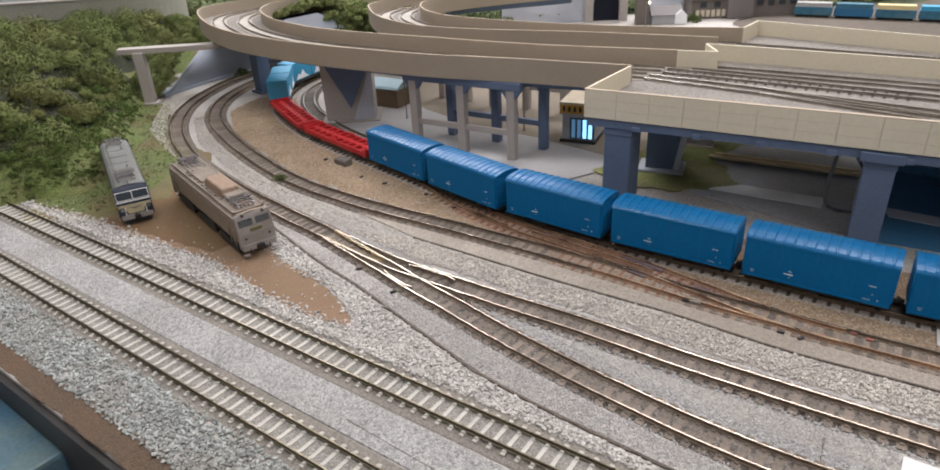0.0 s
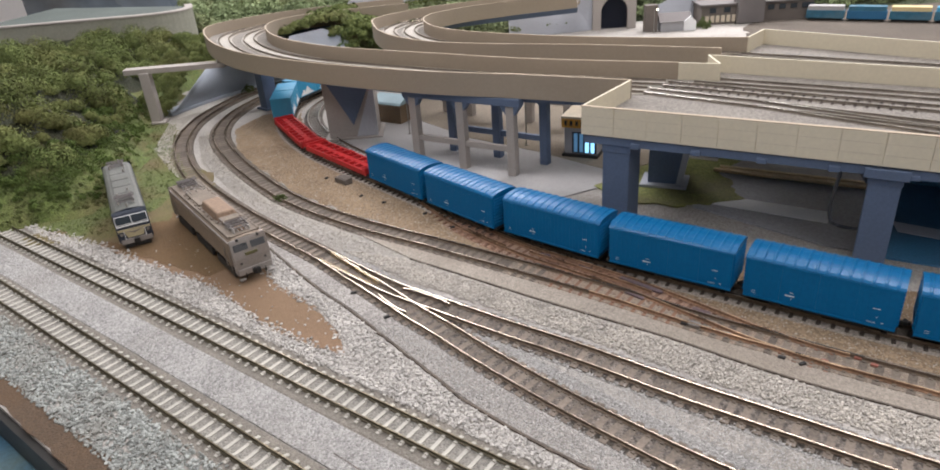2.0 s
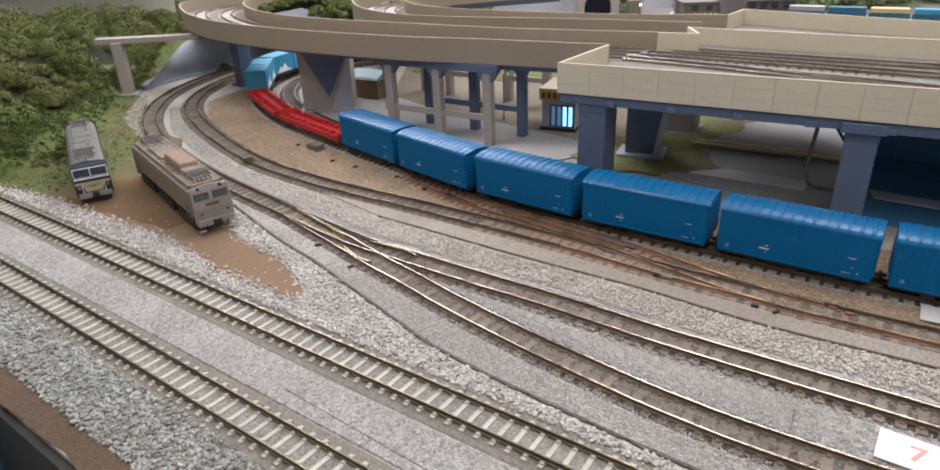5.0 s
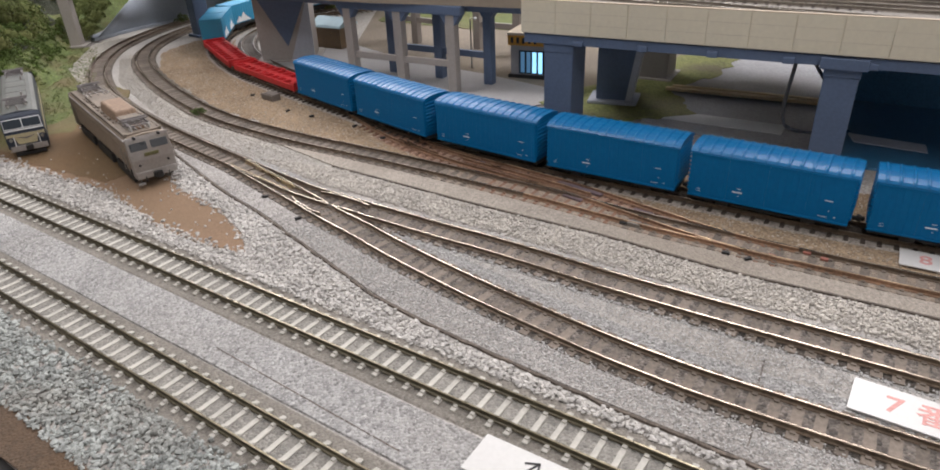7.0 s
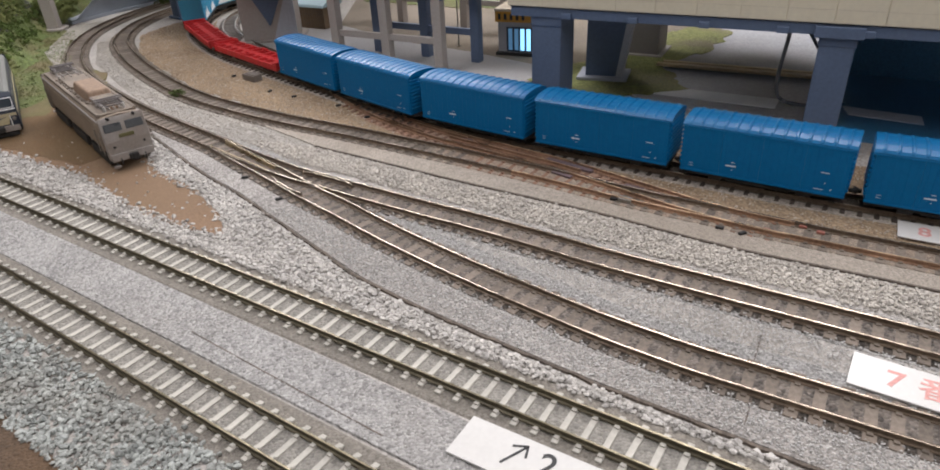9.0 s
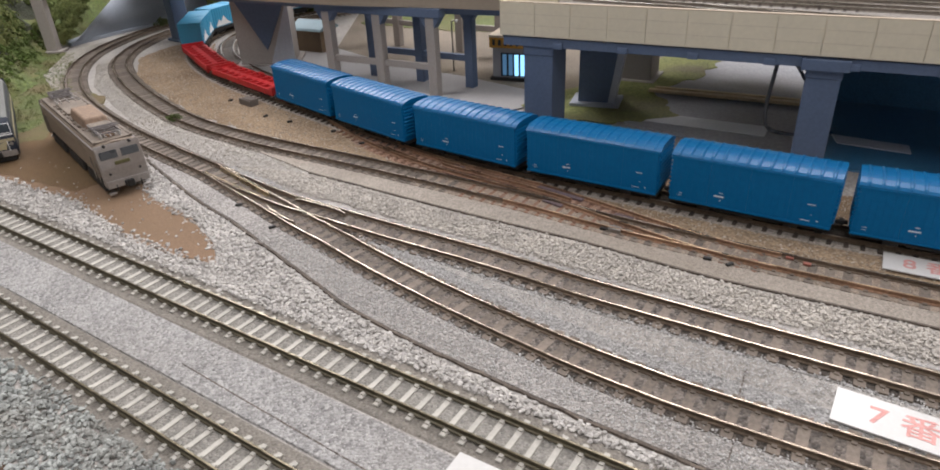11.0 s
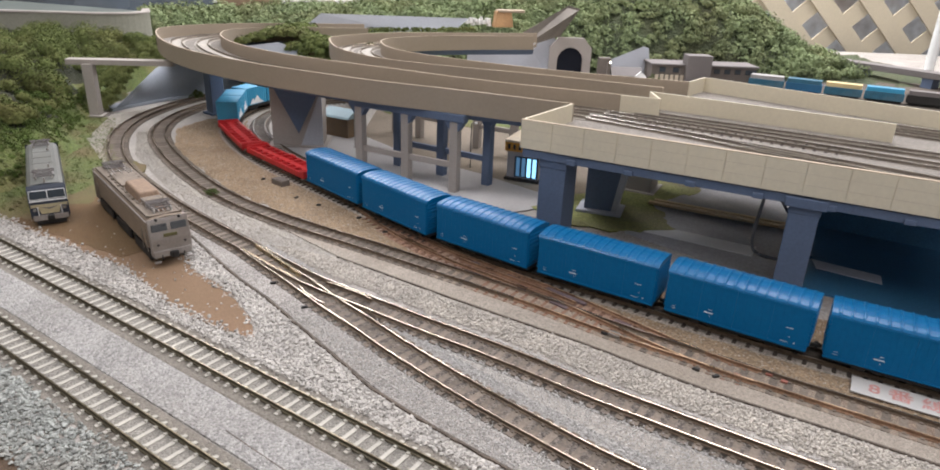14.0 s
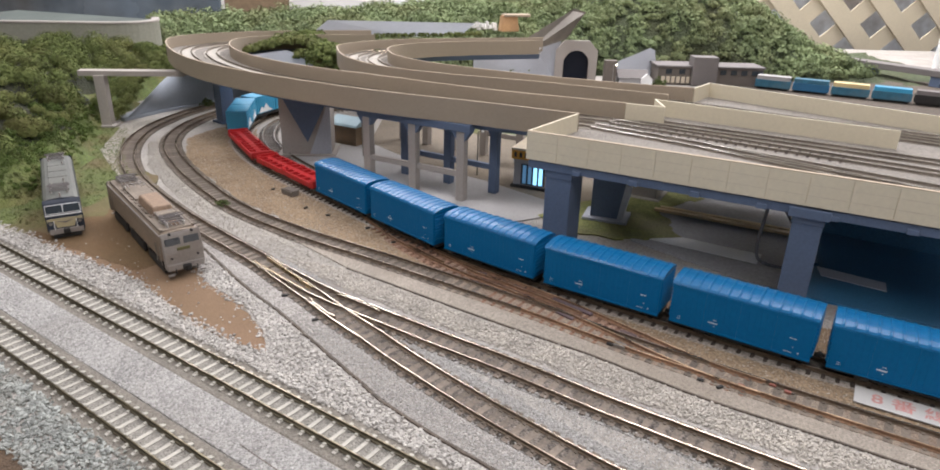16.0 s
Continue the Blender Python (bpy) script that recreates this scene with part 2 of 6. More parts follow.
M_TRACK_BED = surface("brown_grey_track_ballast", (0.085, 0.072, 0.06), 0.95, vary=0.9, coarse=18, fine=900, bump=1.0, depth=0.0014, grain=520, grain_mix=1.3)
M_TAN_BED = surface("tan_fine_ballast", (0.25, 0.205, 0.16), 0.95, vary=0.65, coarse=18, fine=900, bump=0.9, dirt=(0.22, 0.135, 0.09), dirt_amount=0.7, depth=0.0012, grain=600)
M_FILL = surface("speckled_brown_fill", (0.135, 0.115, 0.098), 0.9, vary=1.0, coarse=26, fine=900, bump=1.0, depth=0.0014, grain=480, grain_mix=1.5)
M_TRAIN_BED = surface("tan_grey_train_ballast", (0.335, 0.298, 0.256), 0.95, vary=0.7, coarse=18, fine=900, bump=1.0, depth=0.0012, grain=600, grain_mix=1.1)
M_GRAIN = surface("loose_grey_grain", (0.44, 0.43, 0.41), 0.8, vary=0.35, coarse=30, fine=900, bump=0.0, island=1.0)
M_RAIL_SIDE = surface("rail_side", (0.15, 0.112, 0.08), 0.5, 0.5, vary=0.4, coarse=30, fine=400, bump=0.1)
M_RAIL_OLIVE = surface("olive_rail_side", (0.105, 0.09, 0.058), 0.5, 0.5, vary=0.35, coarse=30, fine=400, bump=0.1)
M_RAIL_TOP = surface("olive_gold_rail_head", (0.205, 0.178, 0.122), 0.3, 1.0, vary=0.5, coarse=12, fine=300, bump=0.05)
M_RAIL_BRASS = surface("brass_rail", (0.36, 0.285, 0.165), 0.3, 1.0, vary=0.35, coarse=30, fine=300, bump=0.05)
M_RAIL_RUST = surface("rusty_rail", (0.27, 0.165, 0.105), 0.45, 0.5, vary=0.5, coarse=40, fine=500, bump=0.2)
M_RAIL_COPPER = surface("worn_copper_rail_head", (0.5, 0.35, 0.22), 0.3, 1.0, vary=0.6, coarse=40, fine=400, bump=0.1)
M_SLEEPER = surface("dark_wooden_sleeper", (0.062, 0.048, 0.038), 0.85, vary=0.45, coarse=80, fine=700, bump=0.3, rand=0.5)
M_RAIL_NICKEL = surface("polished_nickel_rail_head", (0.42, 0.37, 0.29), 0.24, 1.0, vary=0.4, coarse=20, fine=300, bump=0.05)
M_SLEEPER_RUST = surface("rusty_sleeper", (0.2, 0.11, 0.07), 0.85, vary=0.4, coarse=80, fine=700, bump=0.3, rand=0.5)
M_SLEEPER_TAN = surface("dusty_brown_sleeper", (0.16, 0.131, 0.105), 0.85, vary=0.6, coarse=80, fine=700, bump=0.3, rand=0.6)
M_SLEEPER_PALE = surface("concrete_sleeper", (0.45, 0.43, 0.38), 0.8, vary=0.2, coarse=80, fine=700, bump=0.25, rand=0.5)
M_BLUE = surface("blue_wagon_paint", (0.001, 0.125, 0.31), 0.45, vary=0.1, coarse=18, fine=300, bump=0.05, dirt=(0.002, 0.09, 0.24), dirt_amount=0.3, spec=0.15)
M_BLUE_ROOF = surface("blue_roof_paint", (0.001, 0.108, 0.27), 0.33, vary=0.12, coarse=18, fine=300, bump=0.05, spec=0.3)
M_BLACK = surface("black_underframe", (0.02, 0.019, 0.018), 0.7, vary=0.4, coarse=60, fine=500, bump=0.2)
M_STEEL = surface("dull_steel", (0.3, 0.29, 0.27), 0.4, 1.0, vary=0.2)
M_WHITE = surface("white_paint", (0.75, 0.76, 0.76), 0.6, vary=0.08)
M_PAPER = surface("white_card", (0.6, 0.59, 0.565), 0.3, vary=0.05, coarse=20, fine=500, bump=0.05)
M_INK_RED = surface("faded_red_ink", (0.62, 0.3, 0.27), 0.6, vary=0.25, coarse=90)
M_INK_BLACK = surface("black_ink", (0.02, 0.02, 0.02), 0.6, vary=0.2)
M_RED = surface("red_wagon_paint", (0.52, 0.022, 0.025), 0.5, vary=0.18, coarse=30, fine=400, bump=0.1, dirt=(0.25, 0.03, 0.03), dirt_amount=0.4)
M_CYAN = surface("light_blue_container", (0.04, 0.3, 0.5), 0.45, vary=0.1, coarse=30, dirt=(0.1, 0.35, 0.5), dirt_amount=0.3)
M_DEEP = surface("dark_blue_container", (0.02, 0.12, 0.24), 0.5, vary=0.12, coarse=30)
M_TAN = surface("weathered_tan_loco", (0.24, 0.188, 0.14), 0.6, vary=0.25, coarse=28, fine=500, bump=0.12, dirt=(0.14, 0.095, 0.062), dirt_amount=0.65)
M_TAN_ROOF = surface("rusty_tan_roof", (0.3, 0.205, 0.14), 0.75, vary=0.3, coarse=30, fine=500, bump=0.2, dirt=(0.15, 0.105, 0.072), dirt_amount=0.65)
M_ROOF_GREY_TAN = surface("dusty_tan_grey_roof", (0.2, 0.165, 0.13), 0.75, vary=0.35, coarse=40, fine=500, bump=0.2, dirt=(0.1, 0.075, 0.055), dirt_amount=0.7)
M_OLIVE_PLATE = surface("olive_number_plate", (0.12, 0.11, 0.045), 0.5, vary=0.15)
M_MARK = surface("faded_white_lettering", (0.55, 0.64, 0.72), 0.6, vary=0.2, coarse=90)
M_EARTH_DARK = surface("damp_olive_brown_earth", (0.138, 0.083, 0.038), 0.95, vary=0.42, coarse=12, fine=1300, bump=0.7, dirt=(0.095, 0.07, 0.03), dirt_amount=0.75, depth=0.0007, grain=900, grain_mix=0.8)
M_RIM = surface("dark_brown_rim_earth", (0.088, 0.058, 0.036), 0.95, vary=0.5, coarse=20, fine=900, bump=0.8, dirt=(0.14, 0.078, 0.036), dirt_amount=0.6, depth=0.0008, grain=700)
M_MOSS = surface("mossy_olive_earth", (0.135, 0.118, 0.046), 0.95, vary=0.55, coarse=26, fine=900, bump=0.8, dirt=(0.175, 0.118, 0.068), dirt_amount=0.85, depth=0.0008, grain=800, grain_mix=0.8)
M_STONE_FINE = surface("pale_fine_gravel_stone", (0.42, 0.395, 0.35), 0.9, vary=0.3, coarse=20, fine=900, bump=0.2, island=0.8, dirt=(0.33, 0.28, 0.22), dirt_amount=0.5)
M_BUSH = surface("dull_green_bush", (0.095, 0.12, 0.045), 0.95, vary=0.5, coarse=60, fine=300, bump=0.0, island=0.8, spec=0.2)
M_CHIP = surface("red_joint_chip", (0.3, 0.115, 0.085), 0.7, vary=0.35, coarse=90)
M_SILVER = surface("dusty_grey_front", (0.3, 0.275, 0.255), 0.5, 0.1, vary=0.2, coarse=40, fine=500, bump=0.1, dirt=(0.19, 0.15, 0.12), dirt_amount=0.6)
M_GREY_ROOF = surface("grey_loco_roof", (0.125, 0.13, 0.118), 0.6, vary=0.35, coarse=30, fine=500, bump=0.15, dirt=(0.08, 0.072, 0.058), dirt_amount=0.6)
M_NAVY = surface("navy_loco_paint", (0.014, 0.022, 0.04), 0.45, vary=0.15, coarse=40)
M_CREAM = surface("cream_loco_band", (0.5, 0.43, 0.25), 0.5, vary=0.2, coarse=40, dirt=(0.3, 0.28, 0.22), dirt_amount=0.5)
M_GLASS_DUSTY = surface("dusty_window_glass", (0.075, 0.08, 0.085), 0.3, vary=0.2, bump=0.0)
M_GLASS = surface("dark_window_glass", (0.035, 0.045, 0.055), 0.12, vary=0.1, bump=0.0)
M_BROWN_WALL = surface("brown_parapet_card", (0.335, 0.278, 0.212), 0.75, vary=0.07, coarse=9, fine=300, bump=0.05)
M_CREAM_WALL = surface("cream_parapet_card", (0.665, 0.605, 0.465), 0.7, vary=0.06, coarse=9, fine=300, bump=0.05)
M_EDGE = surface("pale_card_edge", (0.46, 0.37, 0.27), 0.7, vary=0.1)
M_PANEL_LINE = surface("faint_tan_line", (0.56, 0.5, 0.385), 0.7, vary=0.1)
M_BED = surface("dark_track_ballast", (0.2, 0.182, 0.155), 0.95, vary=0.5, coarse=20, fine=900, bump=0.8, depth=0.0008, grain=700)
M_BED_INNER = surface("grey_track_ballast", (0.245, 0.232, 0.205), 0.95, vary=0.55, coarse=20, fine=900, bump=0.9, depth=0.001, grain=640)
M_BOARD = surface("pale_grey_roadbed_board", (0.345, 0.325, 0.302), 0.9, vary=0.65, coarse=16, fine=1200, bump=1.0, dirt=(0.27, 0.245, 0.215), dirt_amount=0.45, depth=0.0012, grain=620, grain_mix=1.3)
M_STRIP = surface("smooth_tan_grey_strip", (0.305, 0.268, 0.225), 0.9, vary=0.5, coarse=14, fine=1200, bump=0.8, dirt=(0.22, 0.185, 0.145), dirt_amount=0.65, depth=0.0008, grain=720)
M_RUST_BED = surface("rust_stained_ballast", (0.31, 0.185, 0.125), 0.95, vary=0.65, coarse=24, fine=900, bump=1.0, dirt=(0.34, 0.29, 0.235), dirt_amount=0.7, depth=0.0012, grain=640, grain_mix=1.2)
M_PLATE = surface("lavender_grey_plate", (0.12, 0.088, 0.095), 0.6, vary=0.3, coarse=40, fine=500, bump=0.1, dirt=(0.15, 0.085, 0.065), dirt_amount=0.5)
M_SLEEPER_GREY = surface("grey_deck_sleeper", (0.2, 0.182, 0.162), 0.85, vary=0.4, coarse=80, fine=700, bump=0.3, rand=0.5)
M_RAIL_GREY = surface("grey_deck_rail_side", (0.2, 0.172, 0.142), 0.7, 0.1, vary=0.4, coarse=30, fine=400, bump=0.1)
M_RAIL_SHINE = surface("bright_rail_head", (0.6, 0.58, 0.54), 0.2, 1.0, vary=0.16, coarse=20, fine=300, bump=0.05)
M_RUBBLE = surface("white_rubble", (0.7, 0.69, 0.66), 0.8, vary=0.25, coarse=60)
M_CLAY = surface("orange_clay_wall", (0.5, 0.3, 0.15), 0.8, vary=0.3, coarse=30)
M_OLIVE_WALL = surface("olive_grey_curved_wall", (0.33, 0.325, 0.27), 0.8, vary=0.16, coarse=5, fine=200, bump=0.1, dirt=(0.22, 0.22, 0.17), dirt_amount=0.6)
M_TEAL = surface("dull_grey_green_cloth", (0.085, 0.105, 0.095), 0.9, vary=0.3, coarse=6, fine=200, bump=0.2)
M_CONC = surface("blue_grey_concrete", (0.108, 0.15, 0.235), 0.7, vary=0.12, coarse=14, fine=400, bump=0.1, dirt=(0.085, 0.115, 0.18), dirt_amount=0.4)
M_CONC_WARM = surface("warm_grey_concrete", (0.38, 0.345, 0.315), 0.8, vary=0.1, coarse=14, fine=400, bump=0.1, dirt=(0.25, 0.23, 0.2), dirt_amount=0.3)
# brown-grey wall whose shade is put into the dark base and blotches
M_CONC_DARK = surface("shade_darkened_brown_concrete", (0.22, 0.195, 0.165), 0.85, vary=0.3, coarse=9, fine=400, bump=0.1, dirt=(0.1, 0.09, 0.08), dirt_amount=0.7)
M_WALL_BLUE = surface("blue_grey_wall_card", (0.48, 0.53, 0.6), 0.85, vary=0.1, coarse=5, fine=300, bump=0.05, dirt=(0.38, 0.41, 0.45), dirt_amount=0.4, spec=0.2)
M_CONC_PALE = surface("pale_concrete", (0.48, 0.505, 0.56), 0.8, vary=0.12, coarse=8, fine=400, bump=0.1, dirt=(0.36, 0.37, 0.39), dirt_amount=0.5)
M_DECK = surface("deck_ballast", (0.225, 0.205, 0.18), 0.9, vary=0.55, coarse=20, fine=800, bump=0.8, depth=0.001, grain=620)
M_PAVE = surface("light_pavement", (0.37, 0.36, 0.355), 0.85, vary=0.16, coarse=6, fine=500, bump=0.1, dirt=(0.26, 0.24, 0.215), dirt_amount=0.55)
M_ROAD = surface("grey_road_board", (0.335, 0.345, 0.37), 0.6, vary=0.35, coarse=7, fine=400, bump=0.1, dirt=(0.17, 0.155, 0.14), dirt_amount=0.75)
M_YARD = surface("brown_grey_yard_earth", (0.2, 0.165, 0.125), 0.9, vary=0.4, coarse=9, fine=500, bump=0.5, dirt=(0.12, 0.1, 0.06), dirt_amount=0.7, grain=500, grain_mix=0.5)
M_VERGE = surface("mottled_olive_verge", (0.22, 0.235, 0.075), 0.95, vary=0.6, coarse=26, fine=500, bump=0.9, dirt=(0.19, 0.155, 0.1), dirt_amount=0.9, depth=0.0014, grain=420)
M_WOOD = surface("pale_wood_strip", (0.6, 0.46, 0.26), 0.6, vary=0.15, coarse=30, fine=300, bump=0.1)
M_HUT = surface("brown_hut_wall", (0.2, 0.14, 0.085), 0.8, vary=0.25, coarse=60)
M_HUT_ROOF = surface("pale_blue_roof", (0.3, 0.42, 0.47), 0.6, vary=0.1, coarse=60)
M_YELLOW = surface("orange_yellow_sign", (0.6, 0.29, 0.03), 0.5, vary=0.2, coarse=80)
M_GREYWALL = surface("kiosk_grey_wall", (0.36, 0.36, 0.37), 0.7, vary=0.1)
M_LIT = glow("lit_window", (0.3, 0.66, 1.0), 1.5)
M_LIT_DIM = glow("dim_window", (0.1, 0.24, 0.42), 0.45)
M_LAMP = glow("tiny_warm_lamp", (1.0, 0.93, 0.7), 9.0)
M_TUNNEL = surface("tunnel_dark_fill", (0.008, 0.011, 0.022), 0.9, vary=0.2)
M_BRICK = surface("brown_building_wall", (0.14, 0.12, 0.105), 0.8, vary=0.18, coarse=40)
M_ROOFDK = surface("dark_flat_roof", (0.17, 0.155, 0.15), 0.8, vary=0.15, coarse=30)
M_BLIND = surface("cream_window_blind", (0.6, 0.52, 0.4), 0.7, vary=0.15)
M_PLASTER = surface("hall_wall_paint", (0.74, 0.72, 0.7), 0.8, vary=0.05, coarse=2, fine=60, bump=0.05)
M_CEIL = surface("white_ceiling_board", (0.78, 0.78, 0.77), 0.85, vary=0.04, coarse=2, fine=60, bump=0.05)
M_CARPET = surface("grey_carpet", (0.3, 0.29, 0.28), 0.95, vary=0.2, coarse=8, fine=300, bump=0.3)
M_LATTICE = surface("cream_lattice_board", (0.56, 0.495, 0.37), 0.6, vary=0.08, coarse=5, fine=200, bump=0.05)
M_SHOWCASE = surface("mottled_grey_blue_showcase", (0.62, 0.66, 0.72), 0.4, vary=0.3, coarse=7, fine=40, bump=0.0, dirt=(0.3, 0.22, 0.16), dirt_amount=0.7)
M_TABLE = surface("black_table_frame", (0.022, 0.02, 0.018), 0.5, vary=0.2, coarse=20)
M_FASCIA = surface("dark_blue_panel", (0.06, 0.155, 0.26), 0.3, vary=0.45, coarse=9)
M_SMOKE = surface("smoky_grey_glass_board", (0.1, 0.125, 0.15), 0.25, vary=0.5, coarse=2.5, fine=9, bump=0.0, dirt=(0.2, 0.17, 0.13), dirt_amount=0.5)
# navy that carries the darkness of the space under the station slab
M_NIGHT = surface("under_slab_shade_navy", (0.042, 0.13, 0.23), 0.3, vary=0.45, coarse=9)
M_CARD_BLUE = surface("worn_blue_card", (0.055, 0.135, 0.2), 0.45, vary=0.35, coarse=14, fine=300, bump=0.1, dirt=(0.26, 0.26, 0.09), dirt_amount=0.8)
M_CABLE = surface("dark_cable", (0.07, 0.075, 0.085), 0.3, vary=0.2)
M_ROPE = surface("dark_brown_seam", (0.105, 0.085, 0.068), 0.95, vary=0.7, coarse=60, fine=700, bump=0.4)
M_LOWBLUE = surface("far_blue_train", (0.03, 0.13, 0.2), 0.5, vary=0.4, coarse=60, dirt=(0.12, 0.15, 0.16), dirt_amount=0.5)
M_YEL = surface("far_cream_container", (0.6, 0.48, 0.25), 0.6, vary=0.12)

# ---- the lines of the layout, in millimetres ----
GAUGE = 17.4
T1 = even(np.array([(-640.0, 650.0), (170.0, 88.0)]), 8)
T2 = even(np.array([(-680.0, 750.0), (240.0, 131.0)]), 8)
OUTER = curve([(-300, 1470), (-400, 1345), (-465, 1210), (-487, 1085), (-476, 985), (-438, 885), (-375, 785), (-285, 683), (-215, 616), (-160, 566)])
T3 = curve([(-160, 566), (-121, 524), (-89, 490), (-61, 459), (-36, 434), (-10, 406), (20, 376), (55, 343), (86, 316), (113, 293), (137, 275), (160, 259), (260, 197), (330, 152)])
T4 = curve([(-160, 566), (-114, 524), (-83, 498), (-54, 478), (-25, 458), (18, 429), (57, 404), (93, 379), (125, 356), (154, 337), (182, 319), (207, 303), (251, 275), (340, 217)])
T5 = curve([(-285, 1440), (-375, 1290), (-424, 1165), (-436, 1075), (-424, 995), (-390, 920), (-325, 822), (-235, 714), (-145, 640), (-47, 577), (22, 532), (65, 503),
            (108, 473), (145, 445), (180, 420), (211, 400), (245, 377), (300, 343), (390, 288)])
T6 = curve([(-60, 1370), (-180, 1320), (-275, 1250), (-322, 1180), (-338, 1110), (-330, 1040), (-303, 970), (-258, 897), (-205, 832), (-114, 736), (-45, 663), (1, 616),
            (50, 577), (115, 528), (200, 472), (280, 419), (340, 384), (520, 280)])
BRANCH = curve([(-72, 690), (-22, 617), (31, 561), (80, 521), (122, 486), (159, 450), (191, 418), (221, 392), (245, 376)])
T8 = curve([(-120, 1290), (-220, 1235), (-272, 1180), (-294, 1120), (-289, 1050), (-262, 975), (-210, 895), (-165, 840)])
SLEEPER_STEP = 9.6


def near_edge(n):
    """Points at the distance n from the corner of the table, along the two straight tracks."""
    return [(x, (n - 0.574 * x) / 0.819) for x in (-700.0, 300.0)]


# ---- hall ----
def slab(name, x0, x1, y0, y1, z0, z1, material, label, category):
    bm = block(bmesh.new(), (x0 + x1) / 2, (y0 + y1) / 2, (z0 + z1) / 2, x1 - x0, y1 - y0, z1 - z0)
    return tagged(part(name, bm, material), label, category, kind="structure")


slab("floor", -3200, 3600, -2600, 4200, -900, -850, M_CARPET, "dark carpet floor of the exhibition hall", "floor")
slab("ceiling", -3200, 3600, -2600, 4200, 1640, 1700, M_CEIL, "white ceiling boards of the exhibition hall", "ceiling")
slab("wall_west", -3250, -3200, -2600, 4200, -850, 1640, M_PLASTER, "plain pale painted hall wall", "wall")
slab("wall_east", 3600, 3650, -2600, 4200, -850, 1640, M_PLASTER, "plain pale painted hall wall", "wall")
slab("wall_south", -3200, 3600, -2650, -2600, -850, 1640, M_PLASTER, "plain pale painted hall wall", "wall")
slab("wall_north", -3200, 3600, 4200, 4250, -850, 1640, M_PLASTER, "plain pale painted hall wall", "wall")

# ---- ground of the layout: one board with its surfaces on it ----
edge = near_edge(97)
outline = [edge[0], edge[1], (700, 60), (1700, 700), (1700, 2450), (-1150, 2450), (-1150, 960)]
tagged(part("ground", prism(bmesh.new(), outline, -24, -0.6), M_GRAVEL), "fine grey gravel bed of the model railway table", "ground", kind="structure")
stand = [(-640, 700), (150, 140), (690, 110), (1640, 730), (1640, 2390), (-1090, 2390), (-1090, 990)]
tagged(part("table_base", prism(bmesh.new(), stand, -850, -24), M_TABLE), "black boxed base under the layout table", "table", kind="structure")
rim = near_edge(92)
tagged(part("table_frame", prism(bmesh.new(), [rim[0], rim[1], near_edge(97)[1], near_edge(97)[0]], -120, -4), M_TABLE),
       "black edge board of the layout table", "table edge", kind="structure")


def patch(name, outline, material, label, category, z=0.0, wobble=3.0, thick=1.2, step=9.0):
    """A thin sheet with an uneven rim, lying on the board."""
    loop = np.array(list(outline) + [outline[0]], float)
    loop = even(loop, step)[:-1]
    rough = [(x + wobble * noise.noise((x * 0.05, y * 0.05, 3.1)) * 2 + rnd.uniform(-1, 1) * wobble * 0.35,
              y + wobble * noise.noise((x * 0.05, y * 0.05, 9.7)) * 2 + rnd.uniform(-1, 1) * wobble * 0.35) for x, y in loop]
    return tagged(part(name, prism(bmesh.new(), rough, z - thick, z), material), label, category, kind="structure")


a, b = near_edge(97), near_edge(116)
patch("earth_rim", [a[0], a[1], b[1], b[0]], M_RIM, "brown earth strip along the table edge", "earth", z=0.0, wobble=2.0)
DIRT = [(-470, 650), (-400, 606), (-344, 570), (-257, 520), (-194, 460), (-134, 418), (-103, 408), (-122, 446), (-151, 486), (-190, 516), (-212, 552), (-224, 582),
        (-262, 640), (-332, 710), (-400, 775), (-450, 790), (-480, 720)]
patch("dirt_patch", DIRT, M_DIRT, "brown earth patch under the parked locomotives", "earth", z=0.3, wobble=3.5)
TURF = [(-700, 760), (-470, 645), (-425, 640), (-395, 700), (-380, 770), (-420, 850), (-470, 930), (-520, 1060), (-600, 1080), (-760, 900)]
patch("damp_earth", [(-490, 655), (-400, 612), (-330, 572), (-262, 540), (-236, 575), (-262, 600), (-280, 650), (-340, 700), (-400, 770), (-450, 785)], M_EARTH_DARK, "damp olive-brown earth between the locomotives", "earth", z=0.55, wobble=3.5)
patch("mossy_earth", [(-520, 640), (-440, 612), (-392, 625), (-360, 690), (-345, 765), (-375, 830), (-420, 850), (-470, 800), (-460, 700)], M_MOSS, "mossy olive earth where the turf runs out", "earth", z=0.62, wobble=7)
patch("turf", TURF, M_GRASS, "green and brown model turf at the foot of the slope", "grass", z=0.7, wobble=6)
between = [tuple(p) for p in beside(T5, 13)[12:96:4]] + [tuple(p) for p in beside(T6, -14)[::-1][36:150:4]]
sand = [(-405, 1010), (-370, 915), (-310, 830), (-222, 724), (-135, 652), (-42, 590), (30, 545), (90, 508), (140, 455), (222, 392), (306, 338), (390, 285), (520, 215), (520, 340), (230, 535),
        (130, 580), (10, 640), (-100, 755), (-190, 850), (-240, 920), (-290, 1000), (-318, 1080), (-345, 1090), (-385, 1080)]
patch("sand_strip", sand, M_SAND, "tan sandy ground between the curved tracks", "sand", z=-0.2, wobble=3)
outer_verge = [(-470, 1180), (-505, 1085), (-492, 985), (-455, 880), (-390, 780), (-300, 675), (-235, 612), (-262, 640), (-335, 715), (-400, 790), (-440, 850), (-490, 940), (-530, 1060), (-540, 1120)]
patch("verge_gravel", outer_verge, M_PALE, "pale gravel verge outside the curve", "gravel", z=0.1, wobble=4)
